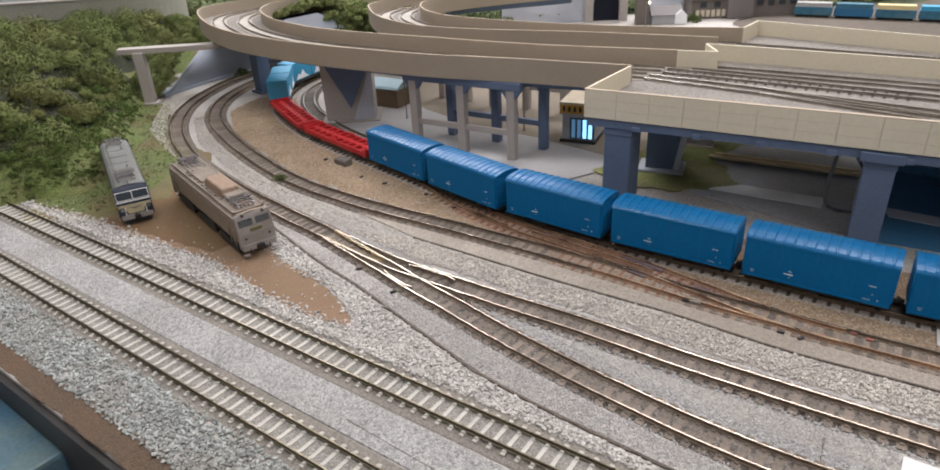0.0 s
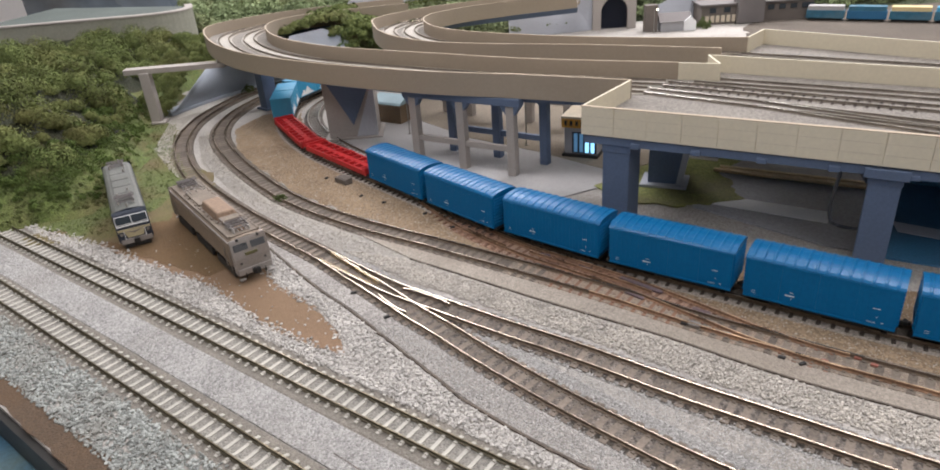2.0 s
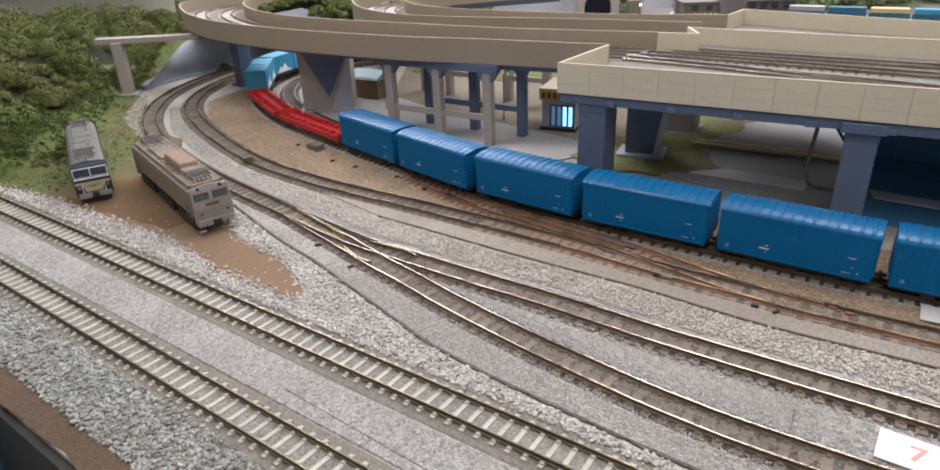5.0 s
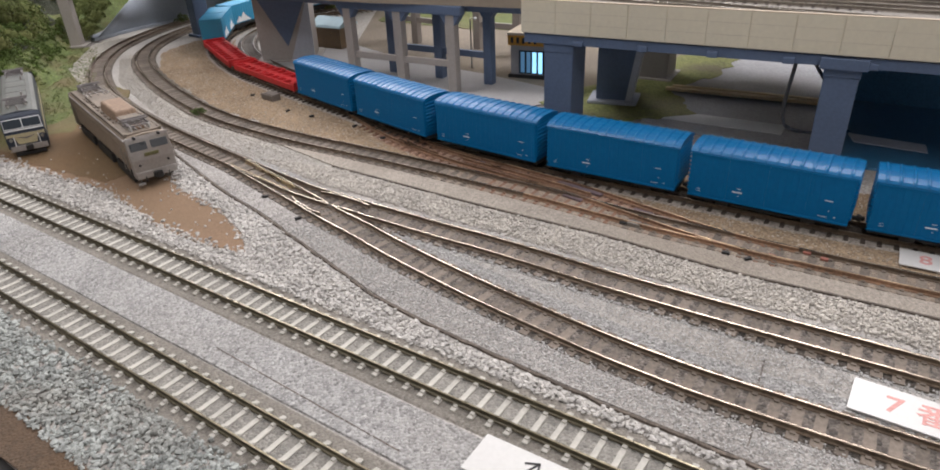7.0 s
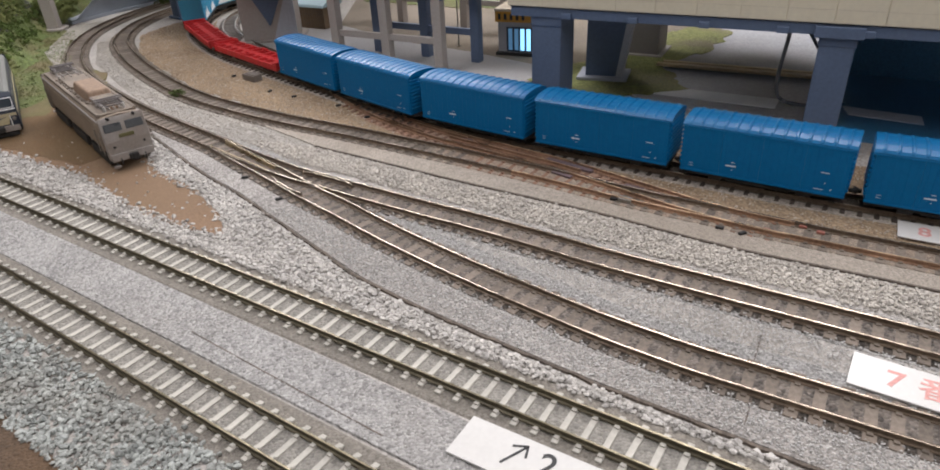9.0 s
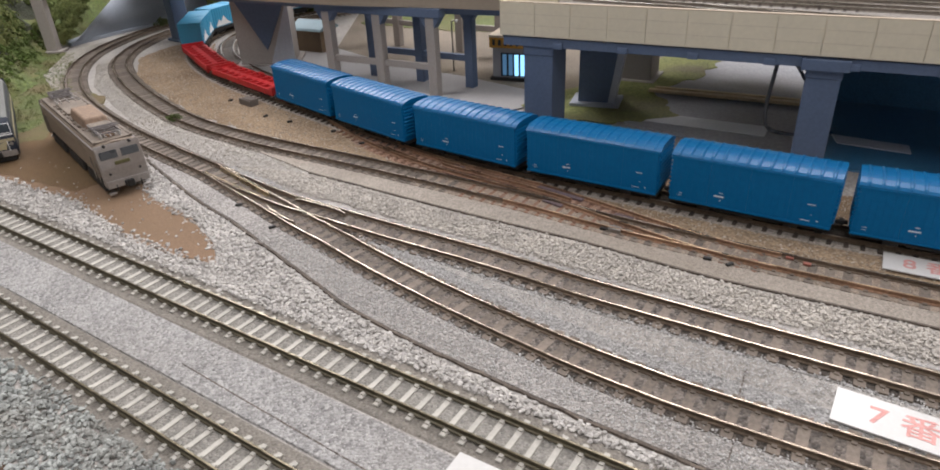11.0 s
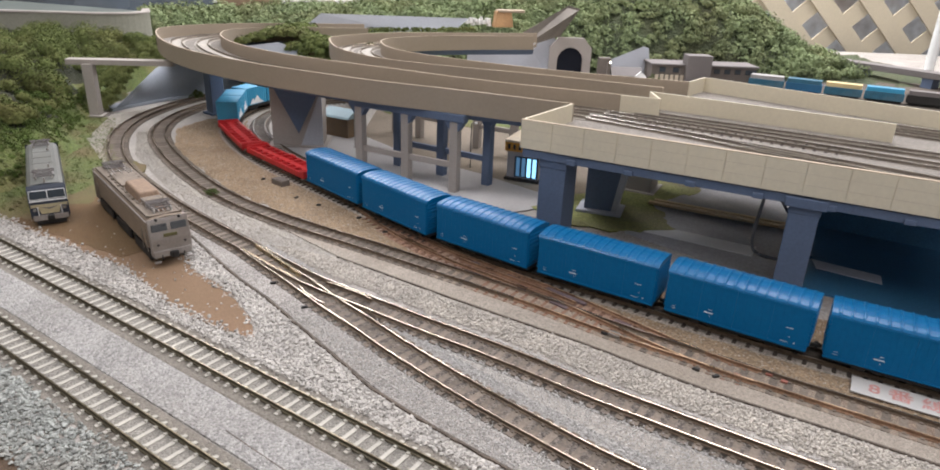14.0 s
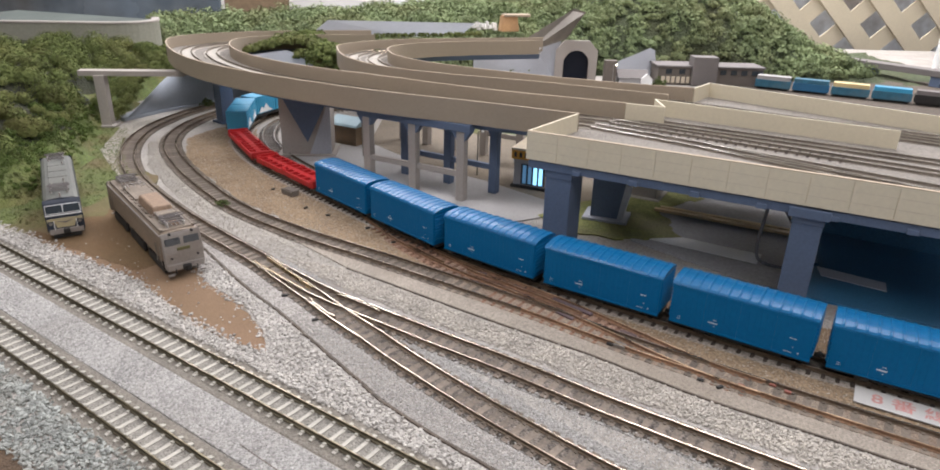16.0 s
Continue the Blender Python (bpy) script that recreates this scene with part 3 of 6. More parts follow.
inner = [(-450, 1010), (-415, 915), (-352, 822), (-262, 710), (-172, 632), (-120, 590), (-135, 612), (-160, 632), (-248, 706), (-338, 812), (-402, 905), (-434, 990)]
patch("curve_gravel", inner, M_PALE, "pale tan gravel between the two curved tracks", "gravel", z=-0.25, wobble=3)

# ---- track ----
RAIL = [(-1.5, 0), (1.5, 0), (1.3, 0.5), (0.42, 0.8), (0.42, 1.9), (0.54, 2.2), (0.54, 2.95), (0.38, 3.1), (-0.38, 3.1), (-0.54, 2.95), (-0.54, 2.2), (-0.42, 1.9), (-0.42, 0.8), (-1.3, 0.5)]
RAIL_MATS = [0, 0, 0, 0, 0, 0, 1, 1, 1, 0, 0, 0, 0, 0]


def rail(line, sides, head, parent, z=1.0, label="", name="rail"):
    return part(name, sweep(bmesh.new(), line, RAIL, z, RAIL_MATS), [sides, head], parent, label)


def sleeper_mesh(pale, wide):
    bm = bmesh.new()
    block(bm, 0, 0, 0.1, wide, 27.5 if pale else 30.0, 1.8, bevel=0.35)
    for y in (-GAUGE / 2, GAUGE / 2):
        for s in (-1, 1):
            block(bm, 0, y + 2.1 * s, 1.25, 2.3, 1.9, 1.0, bevel=0.25)
    bmesh.ops.scale(bm, vec=(MM, MM, MM), verts=bm.verts)
    mesh = bpy.data.meshes.new("sleeper")
    bm.to_mesh(mesh)
    bm.free()
    return mesh


SLEEPERS = {}
LATE = []


def sleepers(line, material, pale, parent, s0=0.0, s1=None, z=0.0):
    """Sleepers along a line, each an object of its own on one shared mesh."""
    key = (material.name, pale)
    if key not in SLEEPERS:
        SLEEPERS[key] = sleeper_mesh(pale, 5.5 if material is M_SLEEPER_TAN else 3.0)
        SLEEPERS[key].materials.append(material)
    total = length(line) if s1 is None else s1
    n = int((total - s0) / SLEEPER_STEP)
    for i in range(n):
        s = s0 + (i + 0.5) * SLEEPER_STEP
        p, q = along(line, s - 1), along(line, s + 1)
        d = q - p
        ob = new("sleeper", SLEEPERS[key])
        ob.parent = parent
        ob.matrix_world = at_mm(*((p + q) / 2), z, math.degrees(math.atan2(d[1], d[0])) + rnd.uniform(-1.2, 1.2))


def track(name, line, label, sleeper, pale, sides, head, z=0.0, s0=0.0, s1=None, rails=(-GAUGE / 2, GAUGE / 2)):
    t = tagged(thing(name, label, "railway track", kind="structure"))
    for d in rails:
        rail(beside(line, d), sides, head, t, z + 1.0)
    LATE.append((line, sleeper, pale, t, s0, s1, z))
    return t


def bed(line, half, material, parent, z=0.0, height=1.0, name="ballast_bed"):
    """A low shouldered bed of fine ballast under a track."""
    return part(name, sweep(bmesh.new(), line, [(-half - 4, -1.0), (half + 4, -1.0), (half, height - 0.9), (-half, height - 0.9)], z), material, parent)


track_1 = track("track_1", T1, "straight track with pale concrete sleepers and olive rails", M_SLEEPER_PALE, True, M_RAIL_OLIVE, M_RAIL_TOP)
track_2 = track("track_2", T2, "second straight track with pale concrete sleepers", M_SLEEPER_PALE, True, M_RAIL_OLIVE, M_RAIL_TOP)
track_3 = track("track_3", T3, "dusty brown sleeper track leading out of the turnout", M_SLEEPER_TAN, False, M_RAIL_SIDE, M_RAIL_DULL, s0=2, rails=())
track_4 = track("track_4", T4, "dusty brown sleeper track branching from the turnout", M_SLEEPER_TAN, False, M_RAIL_SIDE, M_RAIL_DULL, s0=165, rails=())
for line, owner in ((T3, track_3), (T4, track_4)):
    for d in (-GAUGE / 2, GAUGE / 2):
        whole = beside(line, d)
        rail(whole[:23], M_RAIL_SIDE, M_RAIL_NICKEL, owner, label="polished rail")
        rail(whole[22:], M_RAIL_SIDE, M_RAIL_DULL, owner)
outer_curve = track("outer_curve_track", OUTER, "curved track with dusty brown sleepers leading to the turnout", M_SLEEPER_TAN, False, M_RAIL_SIDE, M_RAIL_DULL)
inner_curve = track("inner_curve_track", T5, "inner curved track with dusty brown sleepers", M_SLEEPER_TAN, False, M_RAIL_SIDE, M_RAIL_DULL, s1=nearest(T5, (55, 510)), rails=(GAUGE / 2,))
LATE.append((T5, M_SLEEPER_RUST, False, inner_curve, nearest(T5, (55, 510)), nearest(T5, (150, 441)), 0.0))
LATE.append((T5, M_SLEEPER_TAN, False, inner_curve, nearest(T5, (150, 441)), None, 0.0))
RUST_FROM = nearest(T5, (88, 486))
LOW_RAIL = beside(T5, -GAUGE / 2)
k_rust = int(RUST_FROM / 8)
rail(LOW_RAIL[: k_rust + 1], M_RAIL_SIDE, M_RAIL_DULL, inner_curve)
rail(LOW_RAIL[k_rust:], M_RAIL_RUST, M_RAIL_COPPER, inner_curve, label="dull brown rail")
train_track = track("train_track", T6, "curved track that carries the blue goods train", M_SLEEPER, False, M_RAIL_SIDE, M_RAIL_DULL)
k_tan = int(nearest(T5, (20, 533)) / 8)
for line, owner, material in ((OUTER, outer_curve, M_CURVE_BED), (T5[: k_tan + 1], inner_curve, M_CURVE_BED), (T5[k_tan:], inner_curve, M_TAN_BED)):
    bed(line, 14, material, owner, 0.0, 1.75 if material is M_TAN_BED else 1.35)
bed(T6, 17, M_TRAIN_BED, train_track, 0.0, 0.95)
bed(T6, 8, M_CURVE_BED, train_track, 0.0, 1.35, "inner_bed")
yard_curve = track("yard_curve_track", T8, "rusty-grey inside curve track under the viaduct", M_SLEEPER_GREY, False, M_RAIL_SIDE, M_STEEL)

# grey roadbed boards between and beside the straight tracks
for name, line, half, label in (("roadbed_1", T1, 21, "grey roadbed under the first straight track"), ("roadbed_2", T2, 21, "grey roadbed under the second straight track")):
    tagged(part(name, sweep(bmesh.new(), line, [(-half, -1.5), (half, -1.5), (half - 3, -0.05), (-half + 3, -0.05)]), M_BED), label, "roadbed", kind="structure")
for line, owner in ((T1, track_1), (T2, track_2)):
    part("ballast_bed", sweep(bmesh.new(), line, [(-8, -0.4), (8, -0.4), (7.6, 0.35), (-7.6, 0.35)]), M_BED_INNER, owner)
mid = (T1[: len(T1)] + even(T2, length(T2) / (len(T1) - 1))[: len(T1)]) / 2
tagged(part("roadbed_board", sweep(bmesh.new(), mid, [(-16, -1.5), (16, -1.5), (15, 0.35), (-15, 0.35)]), M_CORK), "smooth grey board between the straight tracks", "roadbed", kind="structure")
WIRE = curve([(-232, 605), (-221, 590), (-153, 509), (-114, 469), (-84, 433), (-57, 402), (-34, 375), (-12, 350), (30, 313), (81, 273), (106, 254), (158, 217), (250, 152)])
tagged(part("roadbed_3", sweep(bmesh.new(), T3, [(-14, -1.5), (25, -1.5), (25, 0.0), (-14, 0.0)][::-1]), M_CORK), "grey roadbed board under the turnout track", "roadbed", kind="structure")
board = [tuple(p) for p in beside(WIRE, 1.6)[::2]] + [tuple(p) for p in beside(T3, -15)[-12::-3]] + [tuple(p) for p in beside(OUTER, -15)[-3:-13:-3]]
tagged(part("roadbed_4", prism(bmesh.new(), board, -1.5, 0.3), M_BOARD), "pale grey roadbed board beside the turnout track", "roadbed", kind="structure")
tagged(part("roadbed_5", sweep(bmesh.new(), T4, [(-16, -1.5), (17, -1.5), (17, -0.2), (-16, -0.2)]), M_CORK), "grey roadbed board under the branching track", "roadbed", kind="structure")

for line, owner, z in ((T3, track_3, 0.0), (T4, track_4, -0.13)):
    part("ballast_bed", sweep(bmesh.new(), line, [(-15.0, -0.5), (15.0, -0.5), (12.5, 0.45), (-12.5, 0.45)], z), M_TRACK_BED, owner)
for line, owner, z in ((T3, track_3, 0.0), (T4[20:], track_4, 0.03)):
    part("inner_ballast", sweep(bmesh.new(), line, [(-7.9, 0.2), (7.9, 0.2), (7.2, 0.96), (-7.2, 0.96)], z), M_FILL, owner, "speckled ballast between the rails")

# ---- turnout at the end of the outer curve ----
turnout = thing("turnout", "polished nickel silver turnout with frog and guard rails", "turnout", kind="structure")


def run(line, s0, s1, d):
    s = np.linspace(s0, s1, max(3, int((s1 - s0) / 4)))
    base = np.array([along(line, v) for v in s])
    return beside(base, d)


frog_s = nearest(T3, (-66, 465))
for line, d, s0, s1 in ((T3, -6.4, frog_s - 34, frog_s + 6), (T4, 6.4, frog_s - 24, frog_s + 26)):
    n = max(3, int((s1 - s0) / 4))
    curl = d * (1 - 0.3 * np.interp(np.arange(n), [0, 2, n - 3, n - 1], [1, 0, 0, 1]))[:, None]
    rail(run(line, s0, s1, curl), M_RAIL_SIDE, M_RAIL_NICKEL, turnout, 1.0, label="guard rail with flared ends", name="guard_rail")
for line, d, s0, s1 in ((T3, GAUGE / 2 - 1.7, 2, 84), (T4, -GAUGE / 2 + 1.7, 2, 84)):
    rail(run(line, s0, s1, d), M_RAIL_BRASS, M_RAIL_BRASS, turnout, 0.9, name="point_blade")
bm = bmesh.new()
frog = along(T3, frog_s) + np.array([0.64, 0.77]) * GAUGE / 2
block(bm, frog[0] + 2, frog[1] - 2, 2.3, 15, 1.8, 1.8, turn=-42, bevel=0.4, taper=0.8)
part("frog", bm, M_RAIL_SHINE, turnout)
for k in (1, 3):
    p = along(T3, 10 + 9.6 * k)
    part("tie_bar", block(bmesh.new(), p[0] + 1, p[1], 1.5, 1.6, 22, 0.7, turn=-47), M_RAIL_SIDE, turnout)
TURNOUT_SLEEPERS = [(56 + i * SLEEPER_STEP, turnout) for i in range(11)]

# ---- rusty turnout joining the train's track ----
rusty = thing("rusty_turnout", "rusty brown turnout with copper ties beside the train", "turnout", kind="structure")
for d in (-GAUGE / 2, GAUGE / 2):
    rail(beside(BRANCH, d), M_RAIL_RUST, M_RAIL_COPPER, rusty, 1.05)
for line, d, s0, s1 in ((BRANCH, -5.4, 95, 150), (BRANCH, 5.4, 130, 190), (BRANCH, 0.0, 175, 300)):
    rail(run(line, s0, s1, d), M_RAIL_RUST, M_RAIL_COPPER, rusty, 1.1, name="guard_rail")
LATE.append((BRANCH, M_SLEEPER_RUST, False, rusty, 30.0, None, -0.2))
bed(run(BRANCH, 66, length(BRANCH), 0), 15, M_RUST_BED, rusty, 0.05)
for x, y, l, w, t in ((121, 474, 17, 6.5, -45), (128, 489, 40, 4.5, -43), (84, 521, 12, 4, -40), (166, 446, 14, 4, -38), (52, 549, 10, 4, -42)):
    part("frog_plate", block(bmesh.new(), x, y, 1.6, l, w, 1.6, turn=t, bevel=0.3), M_PLATE, rusty, "lavender-grey plate")
for x, y in ((223, 382), (231, 379), (254, 381), (261, 373)):
    part("joint_chip", block(bmesh.new(), x, y, 1.9, 4.5, 2.6, 1.6, turn=-32, bevel=0.3), M_CHIP, rusty, "small red-brown chip")
CABLE = curve([(60, 497), (97, 470), (131, 445), (150, 431)], 6)
part("pull_wire", sweep(bmesh.new(), CABLE, [(-0.5, 0), (0.5, 0), (0.4, 0.9), (-0.4, 0.9)], 0.5), M_PLATE, rusty)

def nearest_i(line, p):
    return int(np.argmin(np.linalg.norm(line - np.array(p), axis=1)))


# ---- seams and small marks on the ground ----
wob = even(WIRE, 3.0)
wob = wob + np.array([(1.1 * noise.noise((x * 0.12, y * 0.12, 1.0)), 1.1 * noise.noise((x * 0.12, y * 0.12, 5.0))) for x, y in wob])
wire_bm = sweep(bmesh.new(), wob, [(-1.0, -0.6), (1.0, -0.6), (0.8, 0.75), (-0.8, 0.75)])
tagged(part("roadbed_seam", wire_bm, M_ROPE), "dark seam along the edge of the grey roadbed", "seam", kind="structure")
LINE2 = curve([(-75, 556), (-24, 521), (38, 478), (99, 438), (136, 414), (198, 368), (253, 335), (290, 313), (380, 258)])
strip = [tuple(p) for p in beside(LINE2, 1.0)[::2]] + [tuple(p) for p in beside(T5, -14.5)[nearest_i(T5, (370, 300)):nearest_i(T5, (-150, 645)):-3]]
tagged(part("tan_strip", prism(bmesh.new(), strip, -1.5, 0.45), M_STRIP), "smooth tan-grey strip beside the inner curved track", "roadbed", kind="structure")
tagged(part("roadbed_seam", sweep(bmesh.new(), LINE2, [(-0.9, -0.6), (0.9, -0.6), (0.7, 0.7), (-0.7, 0.7)]), M_ROPE), "dark seam along the gravel edge", "seam", kind="structure")
tagged(part("roadbed_joint", sweep(bmesh.new(), even(np.array([(-95.0, 308.0), (-56, 279), (11, 230)]), 8), [(-0.35, 0), (0.35, 0), (0.3, 0.5), (-0.3, 0.5)]), M_ROPE),
       "hairline joint in the grey board", "seam", kind="structure")
for x, y, t in ((184, 273, 60), (166, 236, 60), (279, 421, 62)):
    tagged(part("roadbed_joint", block(bmesh.new(), x, y, 0.4, 22, 0.7, 0.5, turn=t), M_ROPE), "cross joint between two roadbed boards", "seam", kind="structure")

# ---- viaducts ----
def wall_along(name, line, material, parent, z0, z1, thick=2.0, label=""):
    w = part(name, sweep(bmesh.new(), line, [(-thick / 2, z0), (thick / 2, z0), (thick / 2, z1), (-thick / 2, z1)]), material, parent, label)
    part("capping", sweep(bmesh.new(), line, [(-thick / 2, z1), (thick / 2, z1), (thick / 2, z1 + 0.3), (-thick / 2, z1 + 0.3)]), M_EDGE, w)
    return w


def ribbon(name, a, b, z0, z1, material, parent):
    """A deck between two lines."""
    n = 90
    a, b = even(a, length(a) / (n - 1))[:n], even(b, length(b) / (n - 1))[:n]
    bm = bmesh.new()
    rows = [[bm.verts.new((p[0], p[1], z)) for p in (u, v) for z in (z0, z1)] for u, v in zip(a, b)]
    faces = []
    for r, s in zip(rows, rows[1:]):
        for i, j in ((1, 3), (3, 2), (2, 0), (0, 1)):
            faces.append(bm.faces.new((r[i], r[j], s[j], s[i])))
    bmesh.ops.recalc_face_normals(bm, faces=faces)
    return part(name, bm, material, parent)


TOP, LOW, DECK = 122.0, 95.0, 103.0
B1 = curve([(153, 695), (28, 752), (-76, 795), (-205, 868), (-300, 935), (-375, 1002), (-443, 1090), (-503, 1205), (-518, 1275), (-484, 1335), (-411, 1396), (-310, 1440), (-180, 1475)])
B2 = curve([(216, 758), (60, 822), (-80, 900), (-200, 970), (-270, 1025), (-335, 1097), (-380, 1175), (-400, 1245), (-390, 1300), (-340, 1345), (-260, 1372), (-160, 1390)])
B3 = curve([(280, 816), (128, 886), (6, 932), (-91, 985), (-159, 1069), (-193, 1165), (-196, 1235), (-122, 1316), (-8, 1362), (146, 1408), (182, 1420)])
B4 = curve([(327, 867), (210, 905), (91, 961), (-24, 1035), (-85, 1104), (-109, 1180), (-98, 1236), (-40, 1290), (38, 1325), (120, 1350), (170, 1365)])


def viaduct(name, outer, inner, label):
    v = thing(name, label, "viaduct")
    ribbon("deck", outer, inner, DECK - 8, DECK, M_DECK, v)
    wall_along("outer_parapet", outer, M_BROWN_WALL, v, LOW, TOP, label="brown card parapet with a pale edge")
    wall_along("inner_parapet", inner, M_BROWN_WALL, v, LOW, TOP)
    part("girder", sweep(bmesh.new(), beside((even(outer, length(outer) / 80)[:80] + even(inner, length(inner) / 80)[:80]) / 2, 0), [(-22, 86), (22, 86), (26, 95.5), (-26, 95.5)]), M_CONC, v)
    for k in (0.3, 0.7):
        n = 120
        a, b = even(outer, length(outer) / (n - 1))[:n], even(inner, length(inner) / (n - 1))[:n]
        line = curve((a * (1 - k) + b * k)[::4], 8)
        for d in (-GAUGE / 2, GAUGE / 2):
            part("rail", sweep(bmesh.new(), beside(line, d), RAIL, DECK + 1.2, RAIL_MATS), [M_RAIL_GREY, M_RAIL_DULL], v)
        part("track_bed", sweep(bmesh.new(), line, [(-13.5, -1), (13.5, -1), (13, 1.2), (-13, 1.2)], DECK), M_PALE, v)
    return v


viaduct_1 = viaduct("front_viaduct", B1, B2, "curving double-track viaduct with brown card parapets")
viaduct_2 = viaduct("rear_viaduct", B3, B4, "rear curving viaduct with brown card parapets")
for s in (168, 352, 520, 640):
    bm = bmesh.new()
    p = along(B1, s)
    q = along(B1, s + 2) - p
    block(bm, p[0] + q[1] * 0.8, p[1] - q[0] * 0.8, LOW + 2, 9, 1.6, 3, turn=math.degrees(math.atan2(q[1], q[0])), bevel=0.3)
    part("clip", bm, M_WHITE, viaduct_1, "small white clip")


def pier(name, label, x, y, w, d, turn, z1=88.0, material=None, taper=1.0, z0=-0.5, foot=True, cap=True):
    p = thing(name, label, "viaduct pier", at_mm(x, y, 0, turn), group="viaduct piers")
    part("column", block(bmesh.new(), 0, 0, (z0 + z1 - 7) / 2, w, d, z1 - 7 - z0, bevel=0.8, taper=taper), material or M_CONC, p)
    part("cap", block(bmesh.new(), 0, 0, z1 - 4.5, w + (5 if cap else 1.5), d + (5 if cap else 1.5), 9, bevel=0.8), material or M_CONC, p)
    if foot:
        part("footing", block(bmesh.new(), 0, 0, 1.2, w + 10, d + 10, 3.4, bevel=0.6), material or M_CONC, p)
    return p


pier("viaduct_pier", "slim grey pier under the curved viaduct", -384, 1128, 20, 24, -40)
# wedge pier: wide flat front with a triangular haunch
wedge = thing("wedge_pier", "wide grey pier with a triangular haunch under the viaduct", "viaduct pier", at_mm(-199, 934, 0, 4), group="viaduct piers")
part("column", extrude_y(bmesh.new(), [(-35, -0.5), (35, -0.5), (36, 84), (-36, 84)], -2, 40), M_CONC_WARM, wedge)
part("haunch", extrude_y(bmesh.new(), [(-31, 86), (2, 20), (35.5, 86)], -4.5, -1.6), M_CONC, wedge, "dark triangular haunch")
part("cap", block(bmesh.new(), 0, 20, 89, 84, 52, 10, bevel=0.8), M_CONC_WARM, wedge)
# paler sheet: the light on the right face is put into its colour
part("lit_cheek", extrude_y(bmesh.new(), [(3, -0.4), (35.5, -0.4), (35.8, 84)], -3.2, -1.8), M_CONC_PALE, wedge, "triangular cheek painted paler as the lit face")
part("footing", block(bmesh.new(), 0, 20, 1, 84, 60, 3, bevel=0.6), M_CONC_WARM, wedge)


def bent(x, y, turn, posts, label, material):
    """A frame of posts with a haunched top beam and a tie beam at mid height."""
    f = thing("pier_frame", label, "viaduct pier", at_mm(x, y, 0, turn), group="pier frames")
    for px in posts:
        part("post", block(bmesh.new(), px, 0, 43.5, 10.5, 10.5, 89, bevel=0.7), material, f)
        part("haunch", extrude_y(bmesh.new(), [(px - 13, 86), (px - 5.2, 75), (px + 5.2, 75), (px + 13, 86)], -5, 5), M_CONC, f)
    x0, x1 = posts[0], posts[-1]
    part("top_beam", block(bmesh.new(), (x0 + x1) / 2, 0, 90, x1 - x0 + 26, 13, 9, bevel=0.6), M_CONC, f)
    part("tie_beam", block(bmesh.new(), (x0 + x1) / 2, 0, 33, x1 - x0, 5, 7, bevel=0.5), material, f)
    return f


bent(-31, 787, -29, (-69, 0, 68), "warm grey three-post pier frame under the viaduct", M_CONC_WARM)
bent(11, 820, -31, (-68, 0, 67), "dark blue-grey three-post pier frame under the viaduct", M_CONC)
bent(110, 930, -30, (-60, 0, 60), "grey pier frame under the rear viaduct", M_CONC_WARM)
bent(-30, 1010, -38, (-50, 0, 50), "grey pier frame under the rear viaduct", M_CONC_WARM)
portal = thing("portal_pier", "pale grey bent pier with a long arm carrying the curve", "viaduct pier", group="viaduct piers")
part("column", block(bmesh.new(), -560, 1076, 41, 16, 17, 85, turn=8, bevel=0.8), M_CONC_WARM, portal)
part("arm", prism(bmesh.new(), [(-596, 1089), (-592, 1069), (-430, 1085), (-430, 1107)], 82, 90), M_CONC_WARM, portal)
part("footing", block(bmesh.new(), -560, 1076, 1.5, 30, 30, 4, turn=8, bevel=0.8), M_CONC_WARM, portal)

# ---- station slab with cream parapets ----
station = thing("station_slab", "elevated station slab with cream panelled parapet and blue-grey girder", "viaduct")
S = np.array([math.cos(radians(-28.4)), math.sin(radians(-28.4))])
N = np.array([-S[1], S[0]])
C0 = np.array([92.5, 613.0])


def st(u, v):
    """A place on the slab: u along the front parapet, v back from it."""
    return tuple(C0 + S * u + N * v)


part("deck", prism(bmesh.new(), [st(1, 1), st(430, 1), st(430, 300), (362, 912), (327, 867), (216, 757), (153, 695)], DECK - 9, DECK), M_DECK, station)
PANEL = 30.6
bm = block(bmesh.new(), 215, 0, (LOW + TOP) / 2, 430, 2.4, TOP - LOW)
bmesh.ops.rotate(bm, verts=bm.verts, matrix=Matrix.Rotation(radians(-28.4), 3, "Z"))
bmesh.ops.translate(bm, verts=bm.verts, vec=(C0[0], C0[1], 0))
wall = part("front_parapet", bm, M_CREAM_WALL, station, "cream card parapet with pressed panels")
for i in range(14):
    u = 0.8 + i * PANEL
    bm = bmesh.new()
    block(bm, *st(u + PANEL / 2, -1.5), (LOW + TOP) / 2, PANEL - 0.55, 0.8, TOP - LOW - 0.3, turn=-28.4, bevel=0.15)
    panel = part("panel", bm, M_CREAM_WALL, wall)
    for z in (104.0, 113.0):
        part("panel_line", block(bmesh.new(), *st(u + PANEL / 2, -1.95), z, PANEL - 1.6, 0.16, 0.32, turn=-28.4), M_PANEL_LINE, panel, "fine tan line")
part("capping", block(bmesh.new(), *st(215, -0.2), TOP + 0.2, 430, 3.4, 0.7, turn=-28.4), M_EDGE, wall)
w0, w1 = np.array(st(0.5, 1)), np.array([151.0, 694.0])
wl = even(np.array([w0, w1]), 10)
part("wing_parapet", sweep(bmesh.new(), wl, [(-1.1, LOW), (1.1, LOW), (1.1, TOP), (-1.1, TOP)]), M_CREAM_WALL, station)
